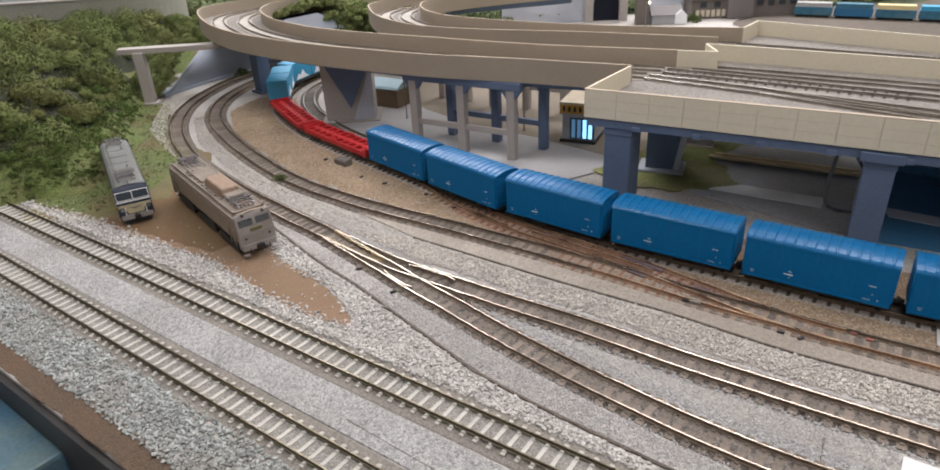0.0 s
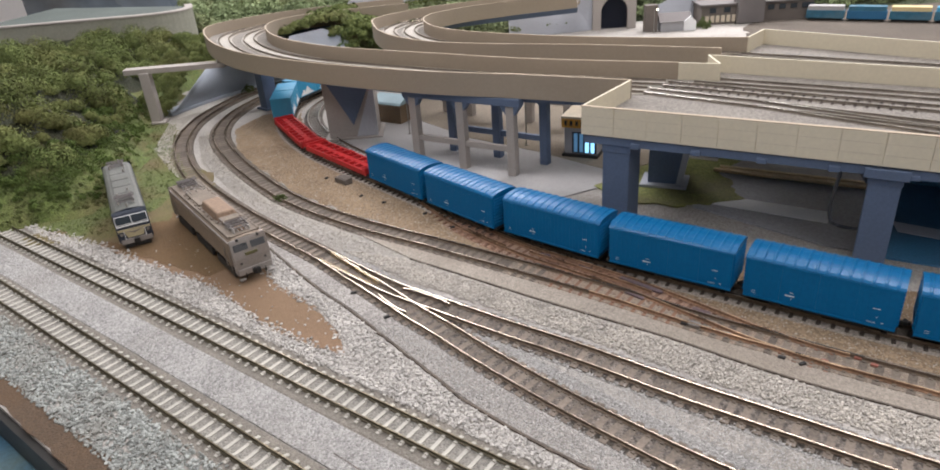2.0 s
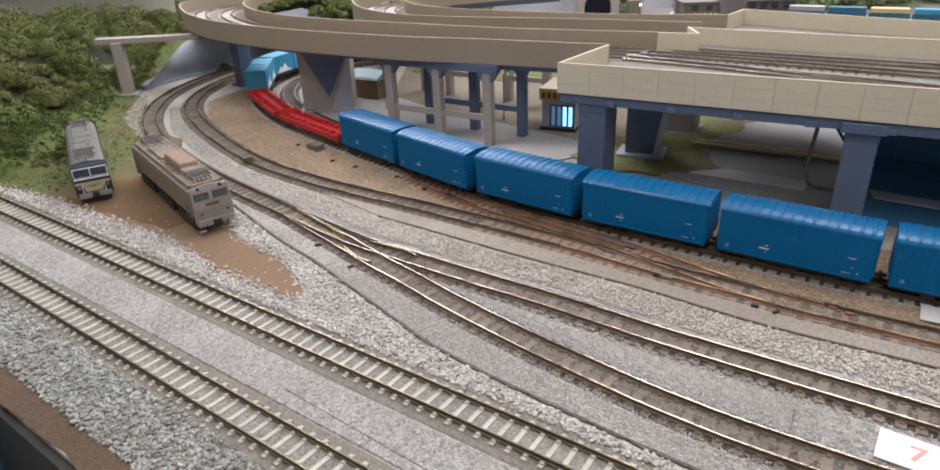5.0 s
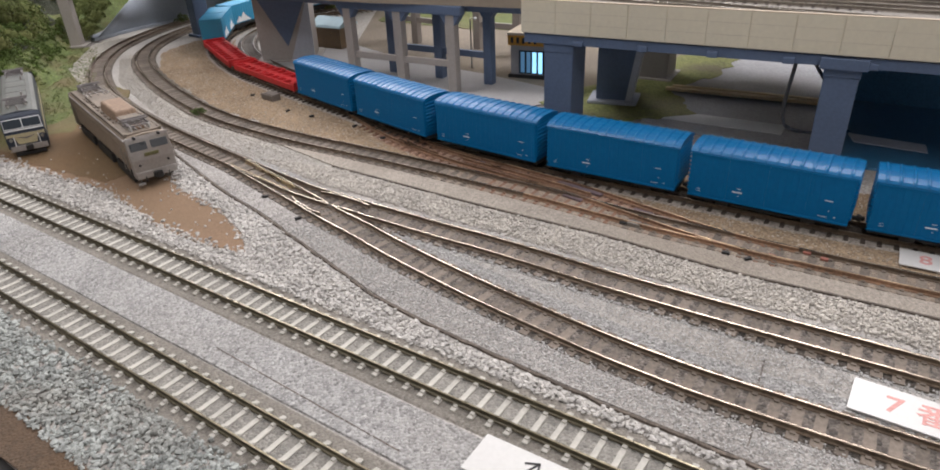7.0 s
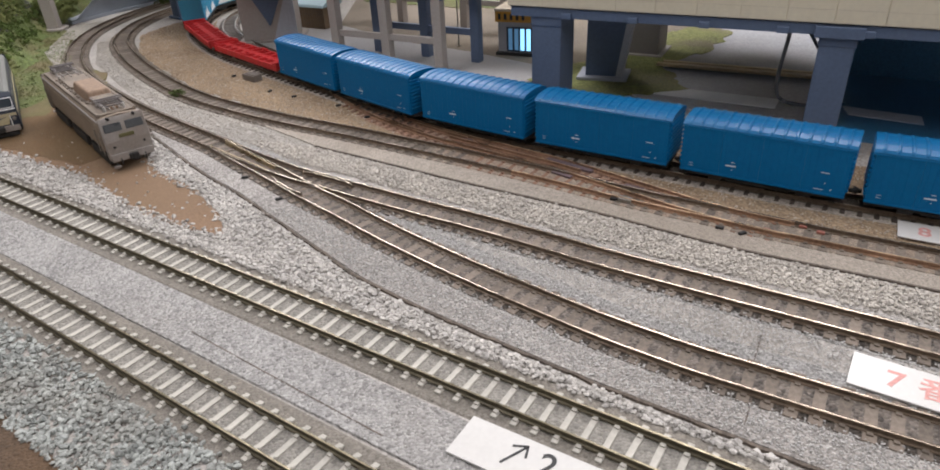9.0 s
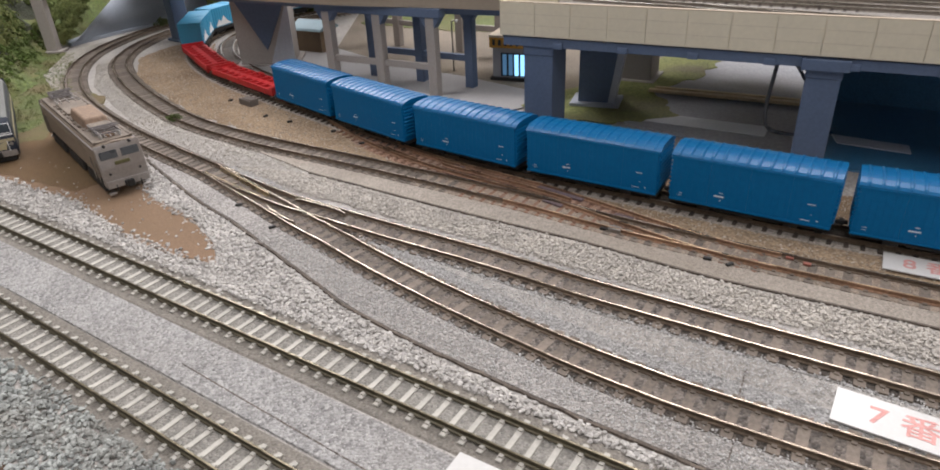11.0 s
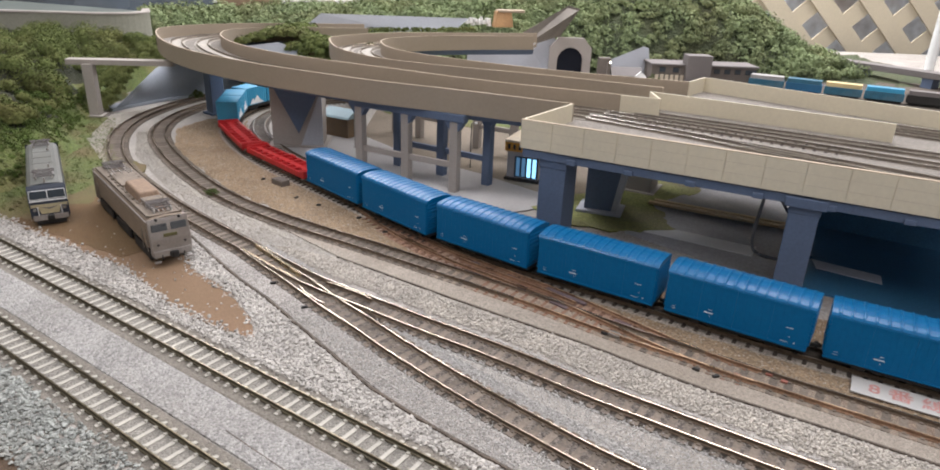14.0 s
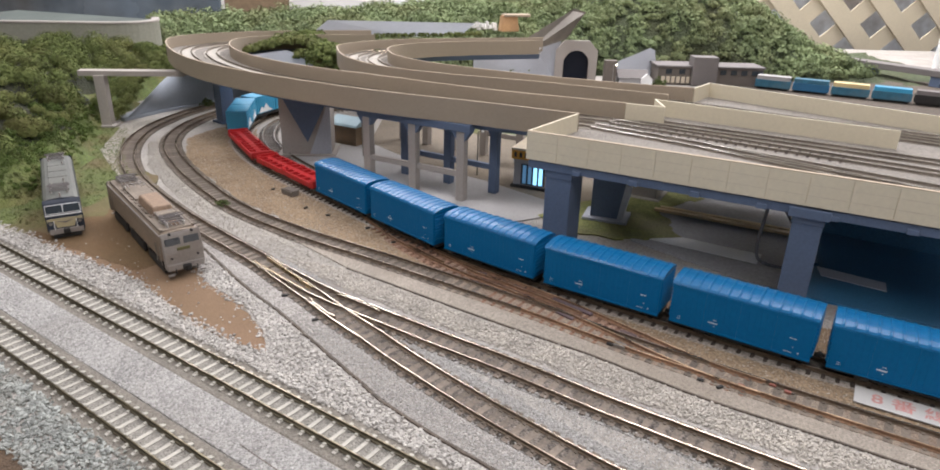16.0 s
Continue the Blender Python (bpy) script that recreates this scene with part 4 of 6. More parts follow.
for k, pts in enumerate(([(216, 757), (256, 741)], [(256, 741), (256.5, 785)], [(256, 786), (470, 651)], [(327, 867), (362, 911)], [(362, 911), (480, 800), (600, 690)])):
    part("rear_parapet", sweep(bmesh.new(), even(np.array(pts, float), 12), [(-1.1, DECK - 4), (1.1, DECK - 4), (1.1, TOP), (-1.1, TOP)]), M_CREAM_WALL, station)
bm = bmesh.new()
block(bm, *st(215, 5), 90, 426, 9, 7.6, turn=-28.4, bevel=0.4)
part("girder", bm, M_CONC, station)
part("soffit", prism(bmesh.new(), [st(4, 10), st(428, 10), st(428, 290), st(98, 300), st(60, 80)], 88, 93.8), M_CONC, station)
for u in np.arange(52, 420, 54):
    part("bracket", block(bmesh.new(), *st(u, -1.2), 88.6, 8, 3.5, 4.6, turn=-28.4, bevel=0.5), M_CONC, station)
for u, v, w, d in ((33, 20, 26, 34), (250.5, 18, 23, 34), (420, 18, 18, 34)):
    pr = pier("station_pier", "blue-grey square pier under the station slab", *st(u, v), w, d, -28.4, 87.5, foot=False, cap=False)
pier("station_pier", "warm grey square pier under the back of the slab", 262, 792, 34, 40, -28.4, 87.5, material=M_CONC_WARM)
for u, v in ((250.5, -2.2), (415, -2.2)):
    part("corbel", block(bmesh.new(), *st(u, v), 89.0, 31, 3, 8, turn=-28.4, bevel=0.5), M_CONC, station)
# flared pier on a footing
flare = thing("flared_pier", "blue-grey flared pier on a stepped footing", "viaduct pier", at_mm(196, 706, 0, -20), group="viaduct piers")
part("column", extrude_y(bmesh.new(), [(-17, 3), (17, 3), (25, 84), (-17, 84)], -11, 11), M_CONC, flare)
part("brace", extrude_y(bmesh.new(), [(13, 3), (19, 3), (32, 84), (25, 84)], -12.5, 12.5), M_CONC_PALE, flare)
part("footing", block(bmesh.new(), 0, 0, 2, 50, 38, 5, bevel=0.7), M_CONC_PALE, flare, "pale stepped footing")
# tracks on the slab
for k, (u0, v0, u1, v1) in enumerate(((22, 127, 425, 62), (33, 160, 425, 122), (60, 186, 425, 168), (140, 108, 425, 32), (74, 287, 425, 252), (80, 315, 425, 284))):
    line = even(np.array([st(u0, v0), st(u1, v1)]), 12)
    for d in (-GAUGE / 2, GAUGE / 2):
        part("rail", sweep(bmesh.new(), beside(line, d), RAIL, DECK - 0.1, RAIL_MATS), [M_RAIL_GREY, M_RAIL_SHINE], station)
    if k in (1, 4):
        LATE.append((line, M_SLEEPER, False, station, 0.0, 240.0, DECK - 0.75))

# ---- things under the viaducts ----
tagged(part("pavement", prism(bmesh.new(), [(-235, 945), (-185, 860), (-90, 765), (30, 655), (118, 700), (150, 742), (60, 830), (-30, 900), (-120, 1010), (-200, 1060)], -1, 0.8), M_PAVE),
       "light grey pavement under the viaduct frames", "pavement", kind="structure")
tagged(part("yard_ground", prism(bmesh.new(), [(-120, 1012), (-30, 902), (60, 832), (150, 744), (420, 900), (420, 1400), (-120, 1400)], -1, 0.4), M_YARD),
       "brown earth behind the viaduct frames", "earth", kind="structure")
tagged(part("road", prism(bmesh.new(), [(250, 800), (210, 640), (300, 545), (560, 400), (900, 620), (640, 980), (420, 900)], -1, 1.0), M_ROAD), "grey road board under the station slab", "road", kind="structure")
patch("grass_strip", [(118, 700), (150, 655), (200, 640), (262, 650), (268, 700), (262, 735), (330, 775), (385, 860), (350, 900), (240, 800), (160, 745)], M_VERGE, "green turf strip beside the road", "grass", z=1.6, wobble=5)
patch("grass_field", [(-110, 1180), (60, 1080), (300, 1000), (330, 1120), (100, 1250), (-60, 1300)], M_GRASS, "green field behind the viaducts", "grass", z=1.2, wobble=5)
tagged(part("pale_road_stripe", prism(bmesh.new(), [(229, 672), (336, 609), (322, 586), (217, 650)], -1, 1.5), M_WHITE), "pale stripe on the road board", "road", kind="structure")
# added ground sheet: the dark under the slab is put into its navy colour
tagged(part("under_slab_dark_sheet", prism(bmesh.new(), [st(262, 34), st(520, 34), st(520, 206), st(262, 214)], -1, 1.4), M_NIGHT), "navy sheet added on the ground for the dark under the slab", "board", kind="structure")
tagged(part("pale_road_stripe", prism(bmesh.new(), [(380, 583), (428, 549), (419, 531), (374, 562)], -1, 1.9), M_CONC_PALE), "short pale patch on the road board", "road", kind="structure")
for (x, y, l, w, t, z) in ((325, 694, 154, 6, -27.5, 5), (332, 702, 150, 5, -27.5, 5)):
    tagged(part("wood_strip", block(bmesh.new(), x, y, z - 1, l, w, 3.2, turn=t, bevel=0.4), M_WOOD), "pale wooden strip lying on the road board", "wood strip", group="wood strips")
tagged(part("low_wall", prism(bmesh.new(), [(-205, 838), (-130, 775), (-127, 779), (-202, 842)], -0.5, 10), M_CONC_WARM), "low grey retaining wall beside the red wagons", "wall")
cable = thing("cable_loop", "grey cable hanging in a loop under the station slab", "cable")
cv = bpy.data.curves.new("wire", "CURVE")
cv.dimensions, cv.bevel_depth, cv.bevel_resolution = "3D", 1.5 * MM, 3
sp = cv.splines.new("NURBS")
pts = [(*st(u, v), z) for u, v, z in ((219, 8, 92), (219, 10, 84), (217, 14, 66), (215, 18, 46), (217, 22, 32), (224, 26, 27), (236, 30, 25), (252, 36, 24))]
sp.points.add(len(pts) - 1)
for p, q in zip(sp.points, pts):
    p.co = (q[0] * MM, q[1] * MM, q[2] * MM, 1)
sp.use_endpoint_u, sp.order_u = True, 4
cv.materials.append(M_CABLE)
new("wire", cv).parent = cable
part("cable_stay", rod(bmesh.new(), (*st(229, 8), 90), (*st(239, 14), 74), 1.3, 8), M_CABLE, cable)
# added upright sheet that stands for the unlit depth behind the piers
tagged(part("dark_backing_sheet", prism(bmesh.new(), [st(262, 215), st(640, 195), st(640, 201), st(262, 221)], -1, 86), M_NIGHT), "dark blue sheet added to close off the unlit space under the slab", "panel", kind="structure")

# kiosk with lit windows and a yellow sign
kiosk = thing("kiosk", "small grey kiosk with lit blue windows and a yellow sign", "kiosk", at_mm(124, 829, 0, -23))
part("body", block(bmesh.new(), 0, 0, 20, 42, 54, 38, bevel=0.6), M_GREYWALL, kiosk)
part("roof", block(bmesh.new(), 0, 0, 51, 48, 62, 3, bevel=0.5), M_BLIND, kiosk)
sign = part("sign", block(bmesh.new(), 0, -28.5, 44.0, 47, 4, 12, bevel=0.4), M_YELLOW, kiosk, "yellow sign band")
sign2 = part("side_sign", block(bmesh.new(), -22.3, 0, 44.0, 3, 56, 12, bevel=0.4), M_YELLOW, kiosk, "yellow sign band")
for i in range(5):
    part("sign_bar", block(bmesh.new(), -18 + i * 7, -30.7, 44.0, 3.2, 0.5, 6.5), M_INK_BLACK, sign)
    part("sign_bar", block(bmesh.new(), -24, -20 + i * 9, 44.0, 0.5, 3.6, 6.5), M_INK_BLACK, sign2)
part("window_frame", block(bmesh.new(), 4.8, -27.2, 18.5, 31, 0.9, 27), M_NAVY, kiosk, "dark window frame")
for i in range(4):
    part("window", block(bmesh.new(), -6 + i * 7.2, -27.6, 18.5, 4.6, 1.0, 24), M_LIT if i > 1 else M_LIT_DIM, kiosk, "lit blue-white window" if i > 1 else "dim blue window")
part("plinth", block(bmesh.new(), 0, -1, 1.8, 46, 60, 4), M_BLACK, kiosk)

# hut with a pale blue roof
hut = thing("hut", "small brown hut with a pale blue roof", "hut", at_mm(-148, 1010, 0, -30))
part("wall", block(bmesh.new(), 0, 0, 15, 46, 34, 30, bevel=0.5), M_HUT, hut)
part("roof", extrude_x(bmesh.new(), [(-21, 30), (21, 30), (19, 33), (0, 42), (-19, 33)], -27, 27), M_HUT_ROOF, hut)
bm = bmesh.new()
for i in range(12):
    block(bm, -23 + i * 4.2, -17.2, 15, 0.5, 0.5, 28)
part("batten", bm, M_BRICK, hut)


def lamp_post(x, y, h, lit, label):
    p = thing("lamp_post", label, "lamp post", at_mm(x, y), group="lamp posts")
    part("pole", rod(bmesh.new(), (0, 0, 0), (0, 0, h), 0.9, 8), M_STEEL, p)
    part("arm", rod(bmesh.new(), (0, 0, h), (6, -2, h + 1.5), 0.6, 6), M_STEEL, p)
    bm = bmesh.new()
    bmesh.ops.create_icosphere(bm, subdivisions=2, radius=1.9, matrix=Matrix.Translation((6, -2, h + 0.5)))
    part("bulb", bm, M_LAMP if lit else M_WHITE, p, smooth=True)
    part("base", rod(bmesh.new(), (0, 0, 0), (0, 0, 1.6), 2.4, 10), M_STEEL, p)


lamp_post(-118, 935, 76, True, "thin grey lamp post with a small lit bulb")
lamp_post(48, 858, 60, False, "thin leaning grey post beside the pier frames")

# ---- the goods train ----
def wheel(parent, x, y, r=5.4):
    bm = rod(bmesh.new(), (x, y - 1.3, 3.5 + r), (x, y + 1.3, 3.5 + r), r, 18)
    rod(bm, (x, y - 1.6, 3.5 + r), (x, y + 1.6, 3.5 + r), r * 0.55, 12)
    return part("wheel", bm, M_STEEL, parent)


def coupler(parent, x, s):
    bm = block(bmesh.new(), x + 2.2 * s, 0, 10, 4.4, 2.4, 2.6, bevel=0.4)
    block(bm, x + 4.2 * s, 0.8, 10, 2.0, 4.2, 3.4, bevel=0.5)
    return part("coupler", bm, M_BLACK, parent)


L, W = 104.5, 33.0


def boxcar(at):
    c = thing("boxcar", "bright blue goods van with ribbed roof and white lettering", "goods wagon", at, group="blue goods vans")
    half = W / 2
    part("body", block(bmesh.new(), 0, 0, 26.5, L - 3, W - 1.6, 33, bevel=0.5), M_BLUE, c)
    prof = [(-half, 42.2), (half, 42.2), (half, 43.4), (half * 0.9, 44.9), (half * 0.6, 46.3), (half * 0.25, 46.9), (-half * 0.25, 46.9), (-half * 0.6, 46.3), (-half * 0.9, 44.9), (-half, 43.4)]
    roof = part("roof", extrude_x(bmesh.new(), prof, -L / 2, L / 2), M_BLUE_ROOF, c, smooth=False)
    up = [(half * 0.97, 43.9), (half * 0.88, 45.2), (half * 0.6, 46.5), (half * 0.25, 47.1), (-half * 0.25, 47.1), (-half * 0.6, 46.5), (-half * 0.88, 45.2), (-half * 0.97, 43.9)]
    for i in range(14):
        x = -L / 2 + 5.2 + i * (L - 10.4) / 13
        bm = bmesh.new()
        rows = [[bm.verts.new((x + dx, y, z + dz)) for y, z in up] for dx, dz in ((-1.3, -0.35), (-0.5, 0.42), (0.5, 0.42), (1.3, -0.35))]
        for a, b in zip(rows, rows[1:]):
            for k in range(len(up) - 1):
                bm.faces.new((a[k], b[k], b[k + 1], a[k + 1]))
        for k in (0, -1):
            bm.faces.new([r[k] for r in rows])
        bmesh.ops.recalc_face_normals(bm, faces=bm.faces)
        part("roof_rib", bm, M_BLUE_ROOF, roof)
    for s in (-1, 1):
        for i in range(4):
            x = -L / 2 + 1.5 + (i + 0.5) * (L - 3) / 4
            wide, face = (L - 3) / 8 - 0.07, [(-(L - 3) / 8 + 0.07, half - 0.12)]
            for k in range(6):
                u = (k - 2.5) * 4.0
                face += [(u - 0.5, half - 0.12), (u - 0.3, half + 0.02), (u + 0.3, half + 0.02), (u + 0.5, half - 0.12)]
            face += [(wide, half - 0.12), (wide, half - 1.1), (-wide, half - 1.1)]
            bm = prism(bmesh.new(), [(x + u, s * v) for u, v in face], 12.1, 41.9)
            part("door", bm, M_BLUE, c)
        part("sill", block(bmesh.new(), 0, s * (half - 0.5), 11.2, L - 2, 1.6, 1.6, bevel=0.3), M_BLUE, c)
        part("eave", block(bmesh.new(), 0, s * (half - 0.3), 42.0, L - 2, 1.3, 1.0, bevel=0.25), M_BLUE, c)
        for x, z, w, h in ((-18, 19.0, 11, 1.7), (-17, 21.6, 4.2, 0.8), (-17, 16.4, 1.2, 1.0), (38, 25.5, 8, 0.9), (36, 14.2, 9, 0.7), (43, 14.8, 1.6, 1.4), (39, 18.6, 1.2, 0.9), (-44, 16.5, 4.5, 0.5),
                           (-44, 14.8, 4.5, 0.5)):
            part("marking", block(bmesh.new(), -x * s, s * (half + 0.06), z, w * 0.6, 0.2, h * 0.55), M_MARK, c, "white lettering as plain bars")
    for s in (-1, 1):
        wave = [(s * (L / 2 - 2.2), 42)]
        for i in range(9):
            z = 40.2 - i * 3.1
            wave += [(s * (L / 2 - 1.0), z + 1.2), (s * (L / 2 + 0.1), z + 0.5), (s * (L / 2 + 0.1), z - 0.5), (s * (L / 2 - 1.0), z - 1.2)]
        bm = extrude_y(bmesh.new(), wave + [(s * (L / 2 - 1.0), 11.5), (s * (L / 2 - 2.2), 11.5)], -W / 2 + 1.2, W / 2 - 1.2)
        part("end_wall", bm, M_BLUE, c)
        coupler(c, s * (L / 2), s)
    part("underframe", block(bmesh.new(), 0, 0, 8.6, L - 4, W - 9, 4.2, bevel=0.4), M_BLACK, c)
    for s in (-1, 1):
        for x in (-28, 28):
            wheel(c, x, s * GAUGE / 2)
            part("axle_box", block(bmesh.new(), x, s * 11.6, 8.2, 9, 2.6, 6.5, bevel=0.7), M_BLACK, c)
        part("side_rail", block(bmesh.new(), 0, s * 11.8, 7.0, 40, 2.0, 2.0, bevel=0.3), M_BLACK, c)
        part("step", block(bmesh.new(), 45, s * 14, 6.5, 4, 2, 1), M_BLACK, c)
    return c


def flat(at):
    c = thing("flat_wagon", "empty red skeletal container flat wagon", "flat wagon", at, group="red flat wagons")
    n = 148.0
    for s in (-1, 1):
        bm = block(bmesh.new(), 0, s * 14, 12.5, n, 2.2, 6.5, bevel=0.4)
        for i in range(12):
            block(bm, -n / 2 + 6 + i * (n - 12) / 11, s * 15.2, 12.5, 1.2, 0.8, 6)
        part("side_sill", bm, M_RED, c)
        for x in (-58, -42, 42, 58):
            wheel(c, x, s * GAUGE / 2, 4.6)
        for x in (-50, 50):
            part("bogie_side", block(bmesh.new(), x, s * 11.6, 7.6, 24, 2.5, 4.5, bevel=0.8), M_BLACK, c)
    part("centre_sill", block(bmesh.new(), 0, 0, 12, n - 2, 7, 6, bevel=0.4), M_RED, c)
    for i in range(11):
        x = -n / 2 + 3 + i * (n - 6) / 10
        part("cross_member", block(bmesh.new(), x, 0, 13.4, 3.2, 27, 4.2, bevel=0.3), M_RED, c)
    for x in (-68, -3, 3, 68):
        for s in (-1, 1):
            part("twist_lock", block(bmesh.new(), x, s * 12.5, 16.4, 4.0, 4.0, 2.2, bevel=0.3), M_RED, c)
    for s in (-1, 1):
        part("end_plate", block(bmesh.new(), s * (n / 2 - 1), 0, 14.8, 2, 30, 8, bevel=0.3), M_RED, c)
        coupler(c, s * n / 2, s)
    return c


def container_wagon(at, box, label):
    c = thing("container_wagon", label, "container wagon", at, group="container wagons")
    n = 108.0
    part("floor_frame", block(bmesh.new(), 0, 0, 12, n, 30, 5, bevel=0.4), M_BLACK, c)
    for x in (-34, 34):
        for s in (-1, 1):
            part("bogie_side", block(bmesh.new(), x, s * 11.6, 7.6, 24, 2.5, 5, bevel=0.8), M_BLACK, c)
            wheel(c, x - 7, s * GAUGE / 2, 4.6)
            wheel(c, x + 7, s * GAUGE / 2, 4.6)
    for s in (-1, 1):
        coupler(c, s * n / 2, s)
        x0, wave = s * 26.8, []
        for i in range(9):
            x = x0 - 22 + i * 5.5
            wave += [(x - 2.2, -15.2), (x - 1.4, -15.9), (x + 1.4, -15.9), (x + 2.2, -15.2)]
        wave = [(x0 - 25.7, -15.2)] + wave + [(x0 + 25.7, -15.2)]
        bm = prism(bmesh.new(), wave + [(x, -y) for x, y in wave[::-1]], 14.5, 43.5)
        bx = part("container", bm, box, c, "light blue shipping container")
        for t in (-1, 1):
            bm = extrude_y(bmesh.new(), [(s * 26.8 - 18, 16), (s * 26.8 + 20, 16), (s * 26.8 + 12, 26), (s * 26.8 + 7, 22), (s * 26.8, 30), (s * 26.8 - 8, 21)], t * 16.0, t * 16.2)
            part("emblem", bm, M_WHITE, bx, "white mountain emblem as a plain shape")
        part("end_door", block(bmesh.new(), x0 + s * 25.9, 0, 29, 0.8, 29.5, 27.5, bevel=0.2), M_CYAN, bx, "light blue end doors")
    return c


PITCH = 112.0
s_joint = nearest(T6, (86, 549)) + 31.0


def on_track(line, s, reach=28.0):
    p, q = along(line, s - reach), along(line, s + reach)
    m = (p + q) / 2
    return at_mm(m[0], m[1], 0.6, math.degrees(math.atan2(q[1] - p[1], q[0] - p[0])))


first = boxcar(on_track(T6, s_joint - 2.5 * PITCH))
for k in (-1.5, -0.5, 0.5, 1.5, 2.5, 3.5):
    copy_thing(first, on_track(T6, s_joint + k * PITCH))
s_red = s_joint - 3 * PITCH
red = flat(on_track(T6, s_red - 78, 45))
copy_thing(red, on_track(T6, s_red - 78 - 156, 45))
s_con = s_red - 78 - 156 - 78
con = container_wagon(on_track(T6, s_con - 57), M_CYAN, "flat wagon with two light blue containers")
copy_thing(con, on_track(T6, s_con - 57 - 114))
copy_thing(con, on_track(T6, s_con - 57 - 228))


# ---- the parked locomotives ----
def pantograph(parent, x, z):
    p = part("pantograph", rod(bmesh.new(), (x - 9, -8, z), (x + 9, -8, z), 0.7, 6), M_ROOFDK, parent, "folded dark grey pantograph")
    part("frame_rod", rod(bmesh.new(), (x - 9, 8, z), (x + 9, 8, z), 0.7, 6), M_ROOFDK, p)
    for dx in (-9, -3, 3, 9):
        part("frame_rod", rod(bmesh.new(), (x + dx, -8, z), (x + dx, 8, z), 0.6, 6), M_ROOFDK, p)
    for y in (-8, 8):
        part("arm", rod(bmesh.new(), (x - 8.5, y, z + 0.4), (x + 2, y * 0.8, z + 2.6), 0.5, 6), M_ROOFDK, p)
        part("arm", rod(bmesh.new(), (x + 8.5, y, z + 0.4), (x - 2, y * 0.8, z + 2.8), 0.5, 6), M_ROOFDK, p)
        for dx in (-8, 8):
            part("insulator", rod(bmesh.new(), (x + dx, y * 0.9, z - 2.8), (x + dx, y * 0.9, z), 1.2, 8), M_STONE, p)
    for dx in (-2.6, 2.6):
        part("bow", rod(bmesh.new(), (x + dx, -10, z + 3.2), (x + dx, 10, z + 3.2), 0.6, 6), M_ROOFDK, p)


def bogies(parent, xs, skirt=M_BLACK):
    for x in xs:
        for s in (-1, 1):
            part("bogie_side", block(bmesh.new(), x, s * 14.2, 6.4, 46, 3, 8.6, bevel=1.0), skirt, parent)
            for dx in (-11, 11):
                wheel(parent, x + dx, s * GAUGE / 2, 5.2).location.z = -0.0035


